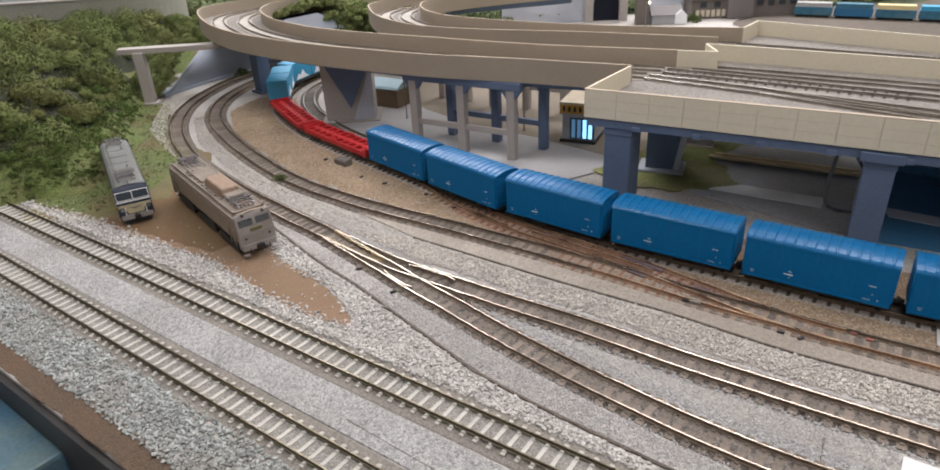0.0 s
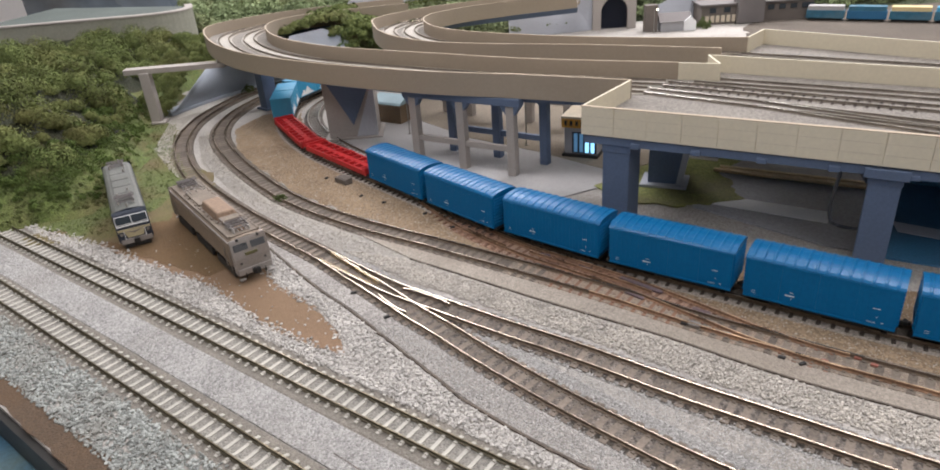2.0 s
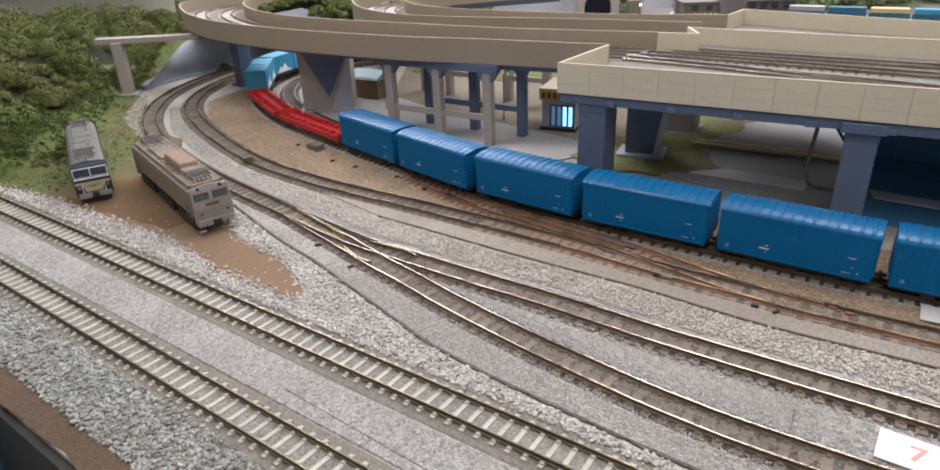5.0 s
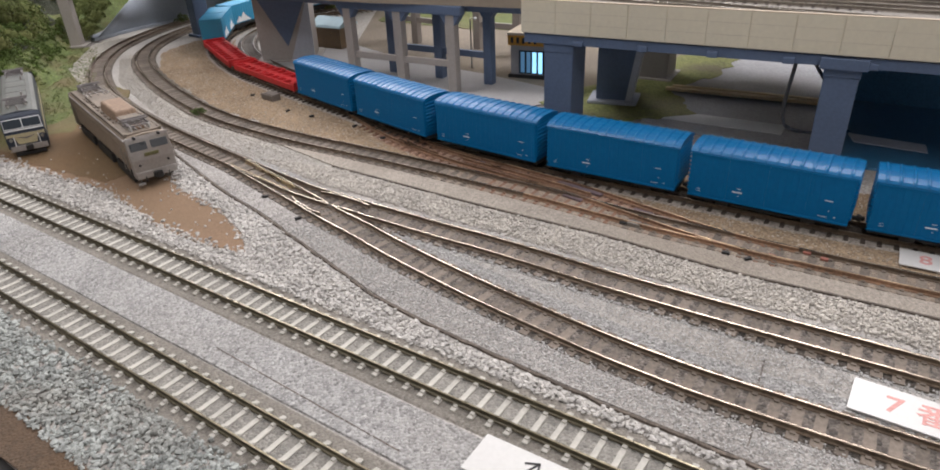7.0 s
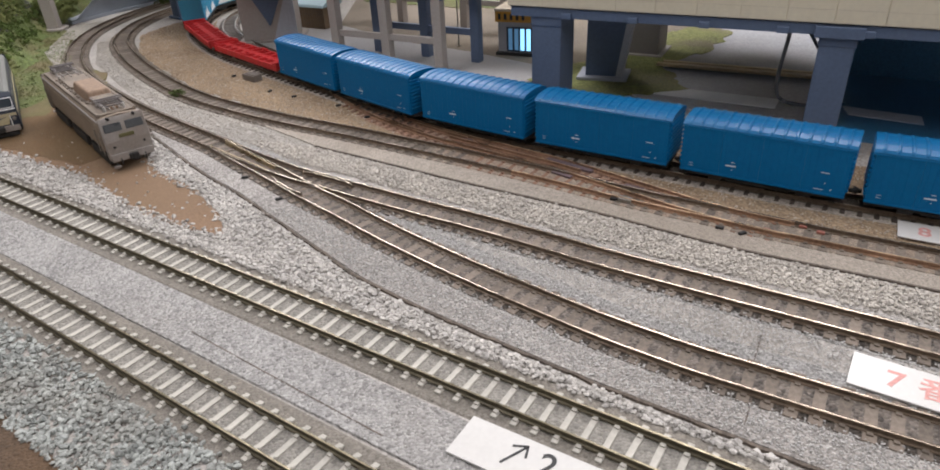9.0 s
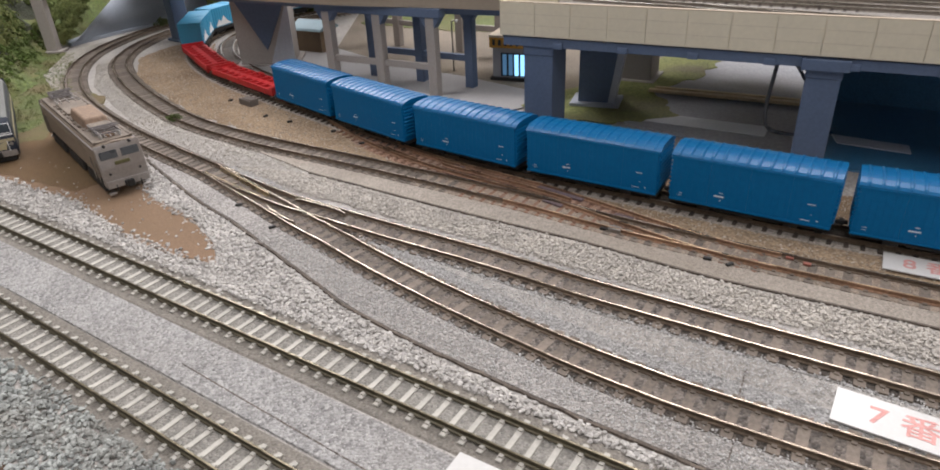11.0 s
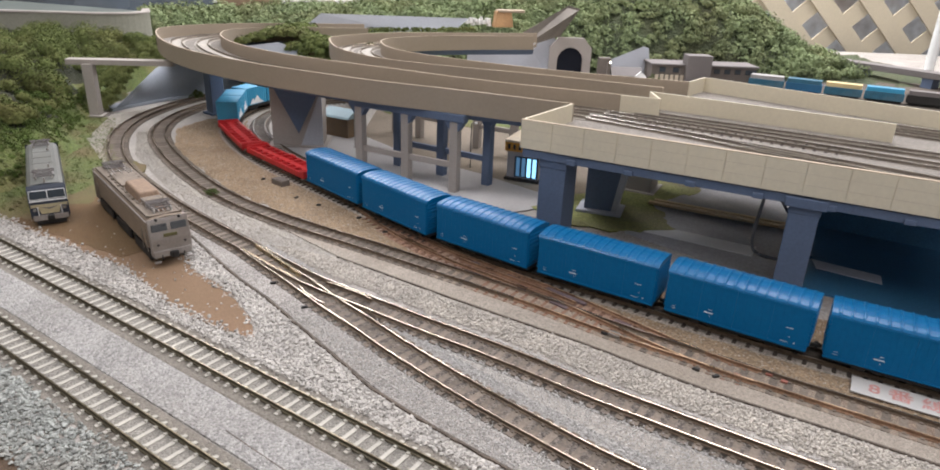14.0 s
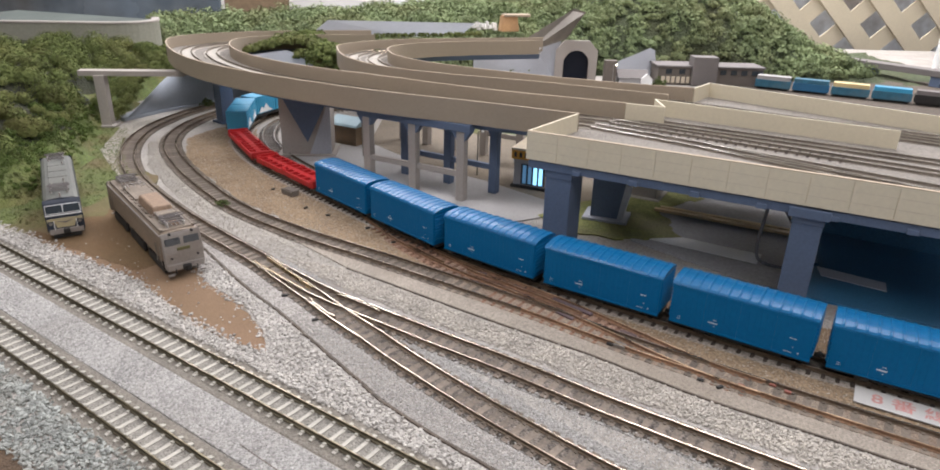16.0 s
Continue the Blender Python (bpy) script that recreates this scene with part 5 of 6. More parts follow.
def tan_loco():
    n, w = 188.0, 33.0
    c = thing("locomotive", "weathered tan and grey electric locomotive parked on bare earth", "locomotive", at_mm(-277, 606, 0.2, 130 + 180) @ Matrix.Scale(1.03, 4))
    h = w / 2
    prof = [(-h + 0.8, 14.8), (h - 0.8, 14.8), (h, 15.8), (h, 37), (h - 1.2, 39.4), (h - 4, 41), (0, 42), (-h + 4, 41), (-h + 1.2, 39.4), (-h, 37), (-h, 15.8)]
    body = part("body", extrude_x(bmesh.new(), prof, -n / 2 + 5, n / 2 - 5), M_TAN, c)
    for s in (-1, 1):
        bm = bmesh.new()
        x0, x1 = s * (n / 2 - 5), s * n / 2
        rows = [(x1 - 0.8 * s, 8.5), (x1, 11), (x1, 23), (x1 - 1.6 * s, 30), (x1 - 3.4 * s, 38.5), (x0 + 0.6 * s, 41), (x0, 41), (x0, 10.5)]
        extrude_y(bm, [(x, z) for x, z in rows], -h, h)
        bmesh.ops.bevel(bm, geom=[e for e in bm.edges], offset=0.5, segments=1, affect="EDGES")
        cab = part("cab_front", bm, M_SILVER, c, "dusty grey cab front")
        for y, ww in ((-7.9, 13.0), (7.9, 13.0)):
            bm = bmesh.new()
            block(bm, 0, y, 0, 0.8, ww, 6.4, bevel=0.35)
            bmesh.ops.rotate(bm, verts=bm.verts, matrix=Matrix.Rotation(radians(-12 * s), 3, "Y"))
            bmesh.ops.translate(bm, verts=bm.verts, vec=(x1 - 2.45 * s, 0, 33.3))
            part("window", bm, M_GLASS_DUSTY, cab)
        part("number_plate", block(bmesh.new(), x1 - 0.3 * s, 0, 26.6, 1.2, 11, 2.8, bevel=0.3), M_OLIVE_PLATE, cab)
        part("beam", block(bmesh.new(), x1 - 0.3 * s, 0, 10.5, 2.4, w - 2, 6, bevel=0.6), M_SILVER, cab)
        for y in (-11, 11):
            bm = rod(bmesh.new(), (x1 - 1 * s, y, 19), (x1 + 0.6 * s, y, 19), 1.0, 12)
            part("tail_lamp", bm, M_BLACK, cab)
            part("head_lamp", rod(bmesh.new(), (x1 - 4 * s, y * 0.85, 40.4), (x1 - 2.4 * s, y * 0.85, 40.1), 1.15, 12), M_BLACK, cab)
            part("step", block(bmesh.new(), x1 + 0.6 * s, y * 1.2, 4.0, 3, 5, 1.4), M_SILVER, cab)
        bm = bmesh.new()
        block(bm, x1 + 1.5 * s, 0, 9.5, 4, 6, 5, bevel=0.8)
        block(bm, x1 + 3.2 * s, 1.2, 9.5, 3, 5, 6, bevel=0.8)
        part("coupler", bm, M_BLACK, c)
        bm = bmesh.new()
        for y in (-9, 9):
            rod(bm, (x1 + 0.5 * s, y, 10), (x1 + 1.4 * s, y, 5), 0.5, 6)
        part("brake_hose", bm, M_BLACK, c)
    for s in (-1, 1):
        bm = bmesh.new()
        for i in range(18):
            block(bm, -64 + i * 7.5, s * (h + 0.05), 33, 5.5, 0.5, 4.2, bevel=0.15)
        part("louvre", bm, M_TAN, body)
        part("gutter", block(bmesh.new(), 0, s * (h - 0.3), 38.4, n - 14, 1.4, 1.0, bevel=0.25), M_SILVER, body)
        for x in (-80, 80):
            part("door", block(bmesh.new(), x, s * (h + 0.05), 24, 7, 0.5, 22, bevel=0.2), M_TAN, body)
        for x in (-86, -74, 74, 86):
            part("handrail", rod(bmesh.new(), (x, s * (h + 0.9), 12), (x, s * (h + 0.9), 30), 0.4, 6), M_STEEL, body)
    hump = part("roof_hump", block(bmesh.new(), 24, 0, 46.2, 50, 19, 10, bevel=1.6, taper=0.86), M_TAN_ROOF, c, "rusty tan equipment box on the roof")
    part("roof_box", block(bmesh.new(), -27, 0, 43.6, 44, 20, 2.6, bevel=0.7), M_ROOF_GREY_TAN, c)
    part("roof_walk", block(bmesh.new(), 0, 0, 42.2, n - 18, 25, 1.0, bevel=0.3), M_ROOF_GREY_TAN, c)
    for y in (-13.5, 13.5):
        part("roof_edge", block(bmesh.new(), 0, y, 41.8, n - 20, 2.2, 2.6, bevel=0.4), M_ROOF_GREY_TAN, c)
    part("hump_step", block(bmesh.new(), 52, 0, 44.4, 12, 17, 6, bevel=0.8, taper=0.9), M_ROOF_GREY_TAN, c)
    pantograph(c, 69, 46)
    pantograph(c, -72, 46)
    for x, y in ((36, 8), (36, -8), (40, 6), (80, 7), (80, -7), (-10, 10), (-44, 9), (-44, -9), (-84, 4)):
        part("insulator", rod(bmesh.new(), (x, y, 42), (x, y, 46.5), 1.2, 8, 0.9), M_STONE, c)
    bm = bmesh.new()
    rod(bm, (80, -7, 46.6), (36, -8, 46.6), 0.5, 6)
    part("busbar", bm, M_SILVER, c)
    part("busbar", rod(bmesh.new(), (-84, 4, 46.6), (-44, 9, 46.6), 0.5, 6), M_SILVER, c)
    for i in range(9):
        part("roof_gear", block(bmesh.new(), -46 + i * 11.5, -11.6 + (i % 3) * 0.4, 43.0, 4.2, 1.8, 1.6 + 0.6 * (i % 2), bevel=0.3), M_ROOF_GREY_TAN, c)
        part("roof_gear", block(bmesh.new(), -42 + i * 11.0, 11.6, 42.9, 3.4, 1.8, 1.6, bevel=0.3), M_ROOF_GREY_TAN, c)
    for y in (-6, 0, 6):
        part("busbar", rod(bmesh.new(), (40, y, 45.2), (84, y * 0.6, 44.6), 0.55, 6), M_SILVER, c)
        part("busbar", rod(bmesh.new(), (-40, y, 45.2), (-86, y * 0.6, 44.6), 0.55, 6), M_SILVER, c)
    for x in (46, 52, 66, 72, -48, -56, -70, -78):
        part("cross_bar", rod(bmesh.new(), (x, -10, 44.2), (x, 10, 44.2), 0.6, 6), M_SILVER, c)
    part("horn_cover", block(bmesh.new(), 74, 0, 43.5, 9, 7, 3, bevel=0.8), M_TAN_ROOF, c)
    bogies(c, (-60, 0, 60))
    return c


def blue_loco():
    n, w = 184.0, 33.0
    c = thing("locomotive", "grey-roofed electric locomotive with navy and cream cab front", "locomotive", at_mm(-414, 688, 0.4, 121.5 + 180))
    h = w / 2
    prof = [(-h + 0.8, 10), (h - 0.8, 10), (h, 11.5), (h, 34), (h - 1.5, 37.5), (h - 4.5, 39.5), (0, 40.5), (-h + 4.5, 39.5), (-h + 1.5, 37.5), (-h, 34), (-h, 9)]
    body = part("body", extrude_x(bmesh.new(), prof, -n / 2 + 8, n / 2 - 8), M_NAVY, c)
    roof = [(-h - 0.1, 33), (h + 0.1, 33), (h - 1.4, 38), (h - 4.5, 40), (0, 41), (-h + 4.5, 40), (-h + 1.4, 38)]
    part("roof", extrude_x(bmesh.new(), roof, -n / 2 + 9, n / 2 - 9), M_GREY_ROOF, c, "weathered grey roof")
    for s in (-1, 1):
        x0, x1 = s * (n / 2 - 8), s * n / 2
        bm = extrude_y(bmesh.new(), [(x1 - 1.5 * s, 8), (x1, 10), (x1, 22), (x1 - 1.0 * s, 26), (x1 - 4.6 * s, 36.5), (x0, 40), (x0, 9)], -h, h)
        bmesh.ops.bevel(bm, geom=[e for e in bm.edges], offset=0.6, segments=2, affect="EDGES")
        cab = part("cab_front", bm, M_NAVY, c, "navy cab front with cream bands")
        part("white_sill", block(bmesh.new(), x1 - 0.5 * s, 0, 25.6, 1.2, w - 1.5, 1.1, bevel=0.2), M_WHITE, cab)
        part("cream_band", extrude_x(bmesh.new(), [(-15.5, 22.2), (15.5, 22.2), (15.5, 18.6), (9, 17.4), (7.5, 12.6), (-7.5, 12.6), (-9, 17.4), (-15.5, 18.6)], x1 - 0.5 * s, x1 + 0.35 * s), M_CREAM, cab)
        part("emblem", extrude_x(bmesh.new(), [(-8, 19.8), (0, 17.0), (8, 19.8), (0, 18.6)], x1 - 0.3 * s, x1 + 0.7 * s), M_ROOFDK, cab)
        part("skirt", block(bmesh.new(), x1 - 1.2 * s, 0, 8.6, 3.6, w - 3, 6, bevel=0.8), M_SILVER, cab, "grey skirt")
        for y in (-7.6, 7.6):
            bm = bmesh.new()
            block(bm, 0, y, 0, 0.9, 15.6, 9.0, bevel=0.4)
            bmesh.ops.rotate(bm, verts=bm.verts, matrix=Matrix.Rotation(radians(-19 * s), 3, "Y"))
            bmesh.ops.translate(bm, verts=bm.verts, vec=(x1 - 2.6 * s, 0, 31))
            fr = part("window_frame", bm, M_WHITE, cab, "white window frame")
            bm = bmesh.new()
            block(bm, 0, y, 0, 1.0, 14.6, 7.8, bevel=0.3)
            bmesh.ops.rotate(bm, verts=bm.verts, matrix=Matrix.Rotation(radians(-19 * s), 3, "Y"))
            bmesh.ops.translate(bm, verts=bm.verts, vec=(x1 - 2.35 * s, 0, 31.1))
            part("pane", bm, M_GLASS, fr)
        for y in (-12.6, 12.6):
            part("lamp_case", block(bmesh.new(), x1, y, 15.5, 1.6, 5.2, 8.6, bevel=0.6), M_NAVY, cab)
            bm = rod(bmesh.new(), (x1, y, 17.4), (x1 + 1.4 * s, y, 17.4), 1.6, 12)
            part("head_lamp", bm, M_STEEL, cab)
            part("lamp_trim", block(bmesh.new(), x1 + 0.1 * s, y * 0.78, 15.5, 1.2, 0.7, 9), M_WHITE, cab)
        bm = block(bmesh.new(), x1 + 2.2 * s, 0, 9, 4.5, 6, 5, bevel=0.8)
        part("coupler", bm, M_BLACK, c)
        part("snow_plough", block(bmesh.new(), x1 - 2 * s, 0, 3.0, 3, w - 8, 3.5, bevel=0.5), M_BLACK, c)
    for s in (-1, 1):
        part("cream_stripe", block(bmesh.new(), 0, s * (h + 0.05), 20.2, n - 18, 0.5, 3.2), M_CREAM, body)
        bm = bmesh.new()
        for i in range(14):
            block(bm, -58 + i * 9, s * (h + 0.05), 29, 7, 0.5, 4.6, bevel=0.15)
        part("louvre", bm, M_GREY_ROOF, body)
    for i in range(5):
        part("roof_hatch", block(bmesh.new(), -48 + i * 24, 0, 41.2, 22.5, 18, 1.6, bevel=0.4), M_GREY_ROOF, c)
    pantograph(c, 62, 44.5)
    pantograph(c, -66, 44.5)
    for x, y in ((44, 6), (44, -6), (30, 5), (80, 0), (-40, 6), (-84, 4)):
        part("insulator", rod(bmesh.new(), (x, y, 41), (x, y, 45), 1.1, 8, 0.8), M_SILVER, c)
    bogies(c, (-58, 0, 58))
    return c


tan_loco()
blue_loco()

# ---- cards with writing ----
def lettering(text, size, material, parent, x, y, z, turn=0.0):
    cu = bpy.data.curves.new("writing", "FONT")
    cu.body, cu.size, cu.align_x, cu.align_y, cu.extrude, cu.offset = text, size * MM, "CENTER", "CENTER", 0.05 * MM, 0.00018
    cu.materials.append(material)
    ob = new("writing", cu)
    ob.parent = parent
    ob.matrix_local = at_mm(x, y, z, turn)
    return ob


def card(label, x, y, turn, w, h, z=1.2):
    c = thing("number_card", label, "card", at_mm(x, y, z, turn), group="number cards")
    bm = block(bmesh.new(), 0, 0, 0.4, w, h, 0.9, bevel=0.2)
    part("sheet", bm, M_PAPER, c)
    return c


c7 = card("white card with faded red track number seven", 249, 235, -35, 74, 24)
lettering("7 番 線", 16, M_INK_RED, c7, 1, -0.5, 0.95)
c8 = card("white card with faded red track number eight", 334, 358, -31, 62, 21)
lettering("8 番 線", 15, M_INK_RED, c8, 2, -0.5, 0.95)
c2 = card("white card with a handwritten black arrow and numeral two", 82, 203, -33, 92, 22)
lettering("2", 15, M_INK_BLACK, c2, -7, 2, 0.95, 8)
arrow = bmesh.new()
for p, q in (((-24, -5), (-18, 7)), ((-18, 7), (-23.5, 4.6)), ((-18, 7), (-16.4, 1.6))):
    mid_, turn_ = ((p[0] + q[0]) / 2, (p[1] + q[1]) / 2), math.degrees(math.atan2(q[1] - p[1], q[0] - p[0]))
    block(arrow, *mid_, 1.0, math.dist(p, q) + 0.6, 0.95, 0.25, turn=turn_)
part("arrow", arrow, M_INK_BLACK, c2)

# ---- small things on the ground ----
motor = thing("switch_motor", "small grey point motor box beside the rusty turnout", "point motor", at_mm(156, 427, 0.4, -33))
part("body", block(bmesh.new(), 0, 0, 1.6, 9, 5, 3.4, bevel=0.5), M_STEEL, motor)
part("lid", block(bmesh.new(), -7, -0.5, 1.2, 6, 4, 2.4, bevel=0.4), M_BLACK, motor)
part("pull_rod", rod(bmesh.new(), (4, 1, 1.2), (26, 3, 1.2), 0.5, 6), M_STEEL, motor)
wb = thing("timber_crate", "small brown timber crate on the sand beside the track", "crate", at_mm(-180, 760, 0, -42))
part("body", block(bmesh.new(), 0, 0, 3, 22, 11, 6.5, bevel=0.6), M_BRICK, wb)
part("lid", block(bmesh.new(), 3, 1, 6.6, 16, 10, 1.2, bevel=0.4), M_BRICK, wb)
for x, y, t in ((-83, 457, 30), (-118, 497, 15), (205, 386, -30), (216, 378, 20), (74, 541, 40), (-10, 596, 75), (12, 574, 20), (-70, 655, 35), (50, 566, 60), (-120, 690, 15), (130, 515, 25), (170, 486, 70), (-205, 775, 40), (-150, 712, 65), (25, 592, 10), (92, 524, 70), (-38, 618, 25)):
    tagged(part("scrap", block(bmesh.new(), x, y, 1.2, 5, 2.4, 1.8, turn=t, bevel=0.4), M_BLACK), "small dark scrap lying on the ballast", "scrap", group="ground scraps")
# worn blue card case standing beside the table
case = thing("display_case", "worn blue card case with yellow stains below the table edge", "display case", at_mm(-336, 322, -92, -36))
part("case_side", block(bmesh.new(), -60, 0, 30, 190, 46, 60, bevel=3), M_CARD_BLUE, case)
part("case_rim", block(bmesh.new(), -60, 22.6, 60.5, 191, 1.6, 2, bevel=0.4), M_HUT, case)
part("case_base", block(bmesh.new(), -60, 0, -379, 186, 44, 758), M_TABLE, case)

# ---- hills, walls and far scenery ----
FOOT = [(-760, 560), (-560, 660), (-478, 700), (-462, 760), (-490, 870), (-520, 950), (-560, 1050), (-585, 1130), (-590, 1210), (-600, 1330), (-560, 1430), (-480, 1490)]


def fbm(x, y, s):
    return np.array([noise.fractal((a * s, b * s, 0.3), 1.0, 2.0, 4) for a, b in zip(np.ravel(x), np.ravel(y))]).reshape(np.shape(x))


LEFT_HILL = FOOT + [(-480, 1560), (-1150, 1560), (-1150, 900)]
BACK_HILL = [(-600, 1500), (-330, 1500), (-60, 1560), (160, 1640), (250, 1720), (380, 1735), (560, 1745), (1000, 1700), (1300, 1660), (1350, 2300), (-1040, 2300), (-790, 1800)]


def rise(x, y, kind):
    if kind == "left":
        d = off_line(np.array(FOOT, float), x, y)
        d[~inside(LEFT_HILL, x, y)] = 0
        return np.interp(y, [900, 1100, 1300, 1500], [150, 120, 82, 84]) * (1 - np.exp(-d / np.interp(y, [800, 1050], [165, 85])))
    d = off_line(np.array(BACK_HILL[:9], float), x, y)
    d[~inside(BACK_HILL, x, y)] = 0
    top = np.interp(x, [-900, -300, 200, 420, 600, 700, 800, 900, 1000, 1100], [70, 106, 165, 230, 270, 250, 190, 105, 42, 5])
    return top * (1 - np.exp(-d / 110))


def hill(name, kind, x0, x1, y0, y1, step, material, label, foot=None):
    xs, ys = np.arange(x0, x1, step), np.arange(y0, y1, step)
    gx, gy = np.meshgrid(xs, ys)
    z = rise(gx, gy, kind)
    live = z > 0.5
    z = z + np.where(live, (12 if kind == "left" else 9) * fbm(gx, gy, 0.02), -3)
    verts = np.stack([gx.ravel(), gy.ravel(), z.ravel()], 1)
    nx = len(xs)
    faces = []
    for j in range(len(ys) - 1):
        for i in range(nx - 1):
            if live[j, i] or live[j + 1, i] or live[j, i + 1] or live[j + 1, i + 1]:
                faces.append((j * nx + i, j * nx + i + 1, (j + 1) * nx + i + 1, (j + 1) * nx + i))
    ob = raw(name, verts, faces, material)
    ob.data.polygons.foreach_set("use_smooth", [True] * len(ob.data.polygons))
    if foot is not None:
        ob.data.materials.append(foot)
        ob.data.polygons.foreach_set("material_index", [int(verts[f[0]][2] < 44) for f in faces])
    return tagged(ob, label, "hillside", kind="structure")


def tufts(name, centres, radius, leaf, per, material, label, category, loose=0.4):
    """Many small foam flakes in uneven clumps, one object of stuff."""
    c = np.repeat(np.asarray(centres, float), per, 0)
    r = np.repeat(np.asarray(radius, float), per)
    n = len(c)
    v = nrm.normal(size=(n, 3))
    v /= np.linalg.norm(v, axis=1)[:, None]
    v[:, 2] = np.abs(v[:, 2]) * 0.95 - 0.15
    mid = c + v * (r * nrm.uniform(0.62, 1.05, n))[:, None]
    out = v + loose * nrm.normal(size=(n, 3))
    out /= np.linalg.norm(out, axis=1)[:, None]
    a = np.cross(out, nrm.normal(size=(n, 3)))
    a /= np.linalg.norm(a, axis=1)[:, None]
    b = np.cross(out, a)
    s = (leaf * nrm.uniform(0.6, 1.5, n))[:, None]
    quad = np.stack([mid - a * s, mid + b * s * 0.9 + out * s * loose, mid + a * s, mid - b * s * 0.8 - out * s * 0.1], 1).reshape(-1, 3)
    faces = np.arange(4 * n).reshape(-1, 4).tolist()
    ob = raw(name, quad, faces, material)
    return tagged(ob, label, category, kind="stuff")


def scatter(kind, n, x0, x1, y0, y1, lo=4.0, gap=1.0):
    x, y = nrm.uniform(x0, x1, n * 3), nrm.uniform(y0, y1, n * 3)
    z = rise(x, y, kind)
    keep = np.where(z > lo)[0][:n]
    return np.stack([x[keep], y[keep], z[keep] + (12 if kind == "left" else 9) * fbm(x[keep], y[keep], 0.02)], 1)


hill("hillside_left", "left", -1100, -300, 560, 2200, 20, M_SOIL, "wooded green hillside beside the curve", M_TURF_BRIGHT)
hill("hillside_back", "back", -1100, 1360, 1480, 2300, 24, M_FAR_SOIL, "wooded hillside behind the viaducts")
c = scatter("left", 470, -860, -440, 640, 1480, 34)
r = nrm.uniform(9, 19, len(c)) + 15 * (nrm.uniform(size=len(c)) > 0.78)
c[:, 2] += r * nrm.uniform(0.0, 0.55, len(c))
edge_c = np.array([(-566 + 1.2 * i + 5 * (i % 3), 1098 + 7.0 * i, 8 + 5.0 * i) for i in range(14)] + [(-590 + 5 * (i % 7), 1110 + 9 * i, 30 + 5 * i) for i in range(12)], float)
c = np.vstack([c, edge_c])
r = np.r_[r, np.full(len(edge_c), 15.0)]
k = nrm.uniform(size=(46, 2))
corner_c = np.stack([-620 + 90 * k[:, 0], 1345 - 60 * k[:, 1], 101 - 8 - 39 * k[:, 1]], 1)
c = np.vstack([c, corner_c])
r = np.r_[r, nrm.uniform(10, 17, len(corner_c))]
tufts("hillside_foliage", c, r, 1.35, 560, M_LEAF, "olive green foam foliage covering the hillside", "foliage", 0.16)
c = scatter("left", 4200, -760, -440, 640, 1100, 0.8)
c = c[c[:, 2] < 60]
tufts("slope_turf", c, nrm.uniform(1.5, 4, len(c)), 0.75, 34, M_TURF_BRIGHT, "bright green turf flock on the lower slope", "grass", 0.15)
c = scatter("left", 900, -760, -440, 640, 1100, 9.0)
c = c[c[:, 2] < 60]
tufts("hillside_shrubs", c, nrm.uniform(2.5, 8, len(c)) + 5 * (c[:, 2] > 28), 0.95, 130, M_LEAF_BRIGHT, "bright green shrubs at the foot of the slope", "foliage", 0.2)
c = scatter("back", 4300, -1000, 1300, 1480, 2060, 6)
r = nrm.uniform(9, 21, len(c)) + 13 * (nrm.uniform(size=len(c)) > 0.75)
c[:, 2] += r * nrm.uniform(0.0, 0.6, len(c))
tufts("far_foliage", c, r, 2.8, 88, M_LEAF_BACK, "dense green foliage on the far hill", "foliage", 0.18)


g = nrm.uniform((-700, 640), (-380, 1080), (5200, 2))
g = g[inside(TURF, g[:, 0], g[:, 1])]
tufts("turf_tufts", np.c_[g, np.zeros(len(g)) + 0.3], nrm.uniform(0.6, 2.0, len(g)), 0.55, 26, M_GRASS, "loose green and brown turf flock", "grass", 0.15)


def bush(x, y, r, label):
    k = 26
    d = nrm.normal(size=(k, 3)) * (0.5 * r)
    d[:, 2] = np.abs(d[:, 2])
    return tufts("bush", d + np.array([x, y, 0]), np.full(k, r * 0.4), r * 0.085, 40, M_BUSH, label, "bush")


tagged(bush(-246, 714, 6.5, "small green bush on the ballast between the tracks"), kind="thing")
tagged(bush(478, 1590, 16.0, "bright green tree beside the factory"), kind="thing")
tagged(bush(-461, 1250, 11.0, "small green bush at the foot of the retaining wall"), kind="thing")

# wooded mound inside the loop of the front viaduct
g = nrm.uniform((-400, 1290), (-130, 1430), (240, 2))
front_g = np.c_[nrm.uniform((-300, 1268), (-135, 1300), (70, 2)), nrm.uniform(55, 100, 70)]
tufts("mound_foliage", front_g, nrm.uniform(9, 15, 70), 2.2, 130, M_LEAF, "dark green foliage on the front of the mound", "foliage", 0.18)
h = 112 + 26 * np.exp(-(((g[:, 0] + 300) / 80) ** 2)) - 0.09 * (g[:, 0] + 300).clip(0, None) * 1.6
tufts("mound_foliage", np.stack([g[:, 0], g[:, 1], h - 22], 1), nrm.uniform(9, 18, len(g)), 2.4, 170, M_LEAF, "dark green foliage inside the viaduct loop", "foliage", 0.18)
tagged(part("mound", prism(bmesh.new(), [(-395, 1300), (-300, 1280), (-200, 1300), (-180, 1420), (-380, 1430)], -1, 84), M_GRASS), "green mound inside the viaduct loop", "hillside", kind="structure")

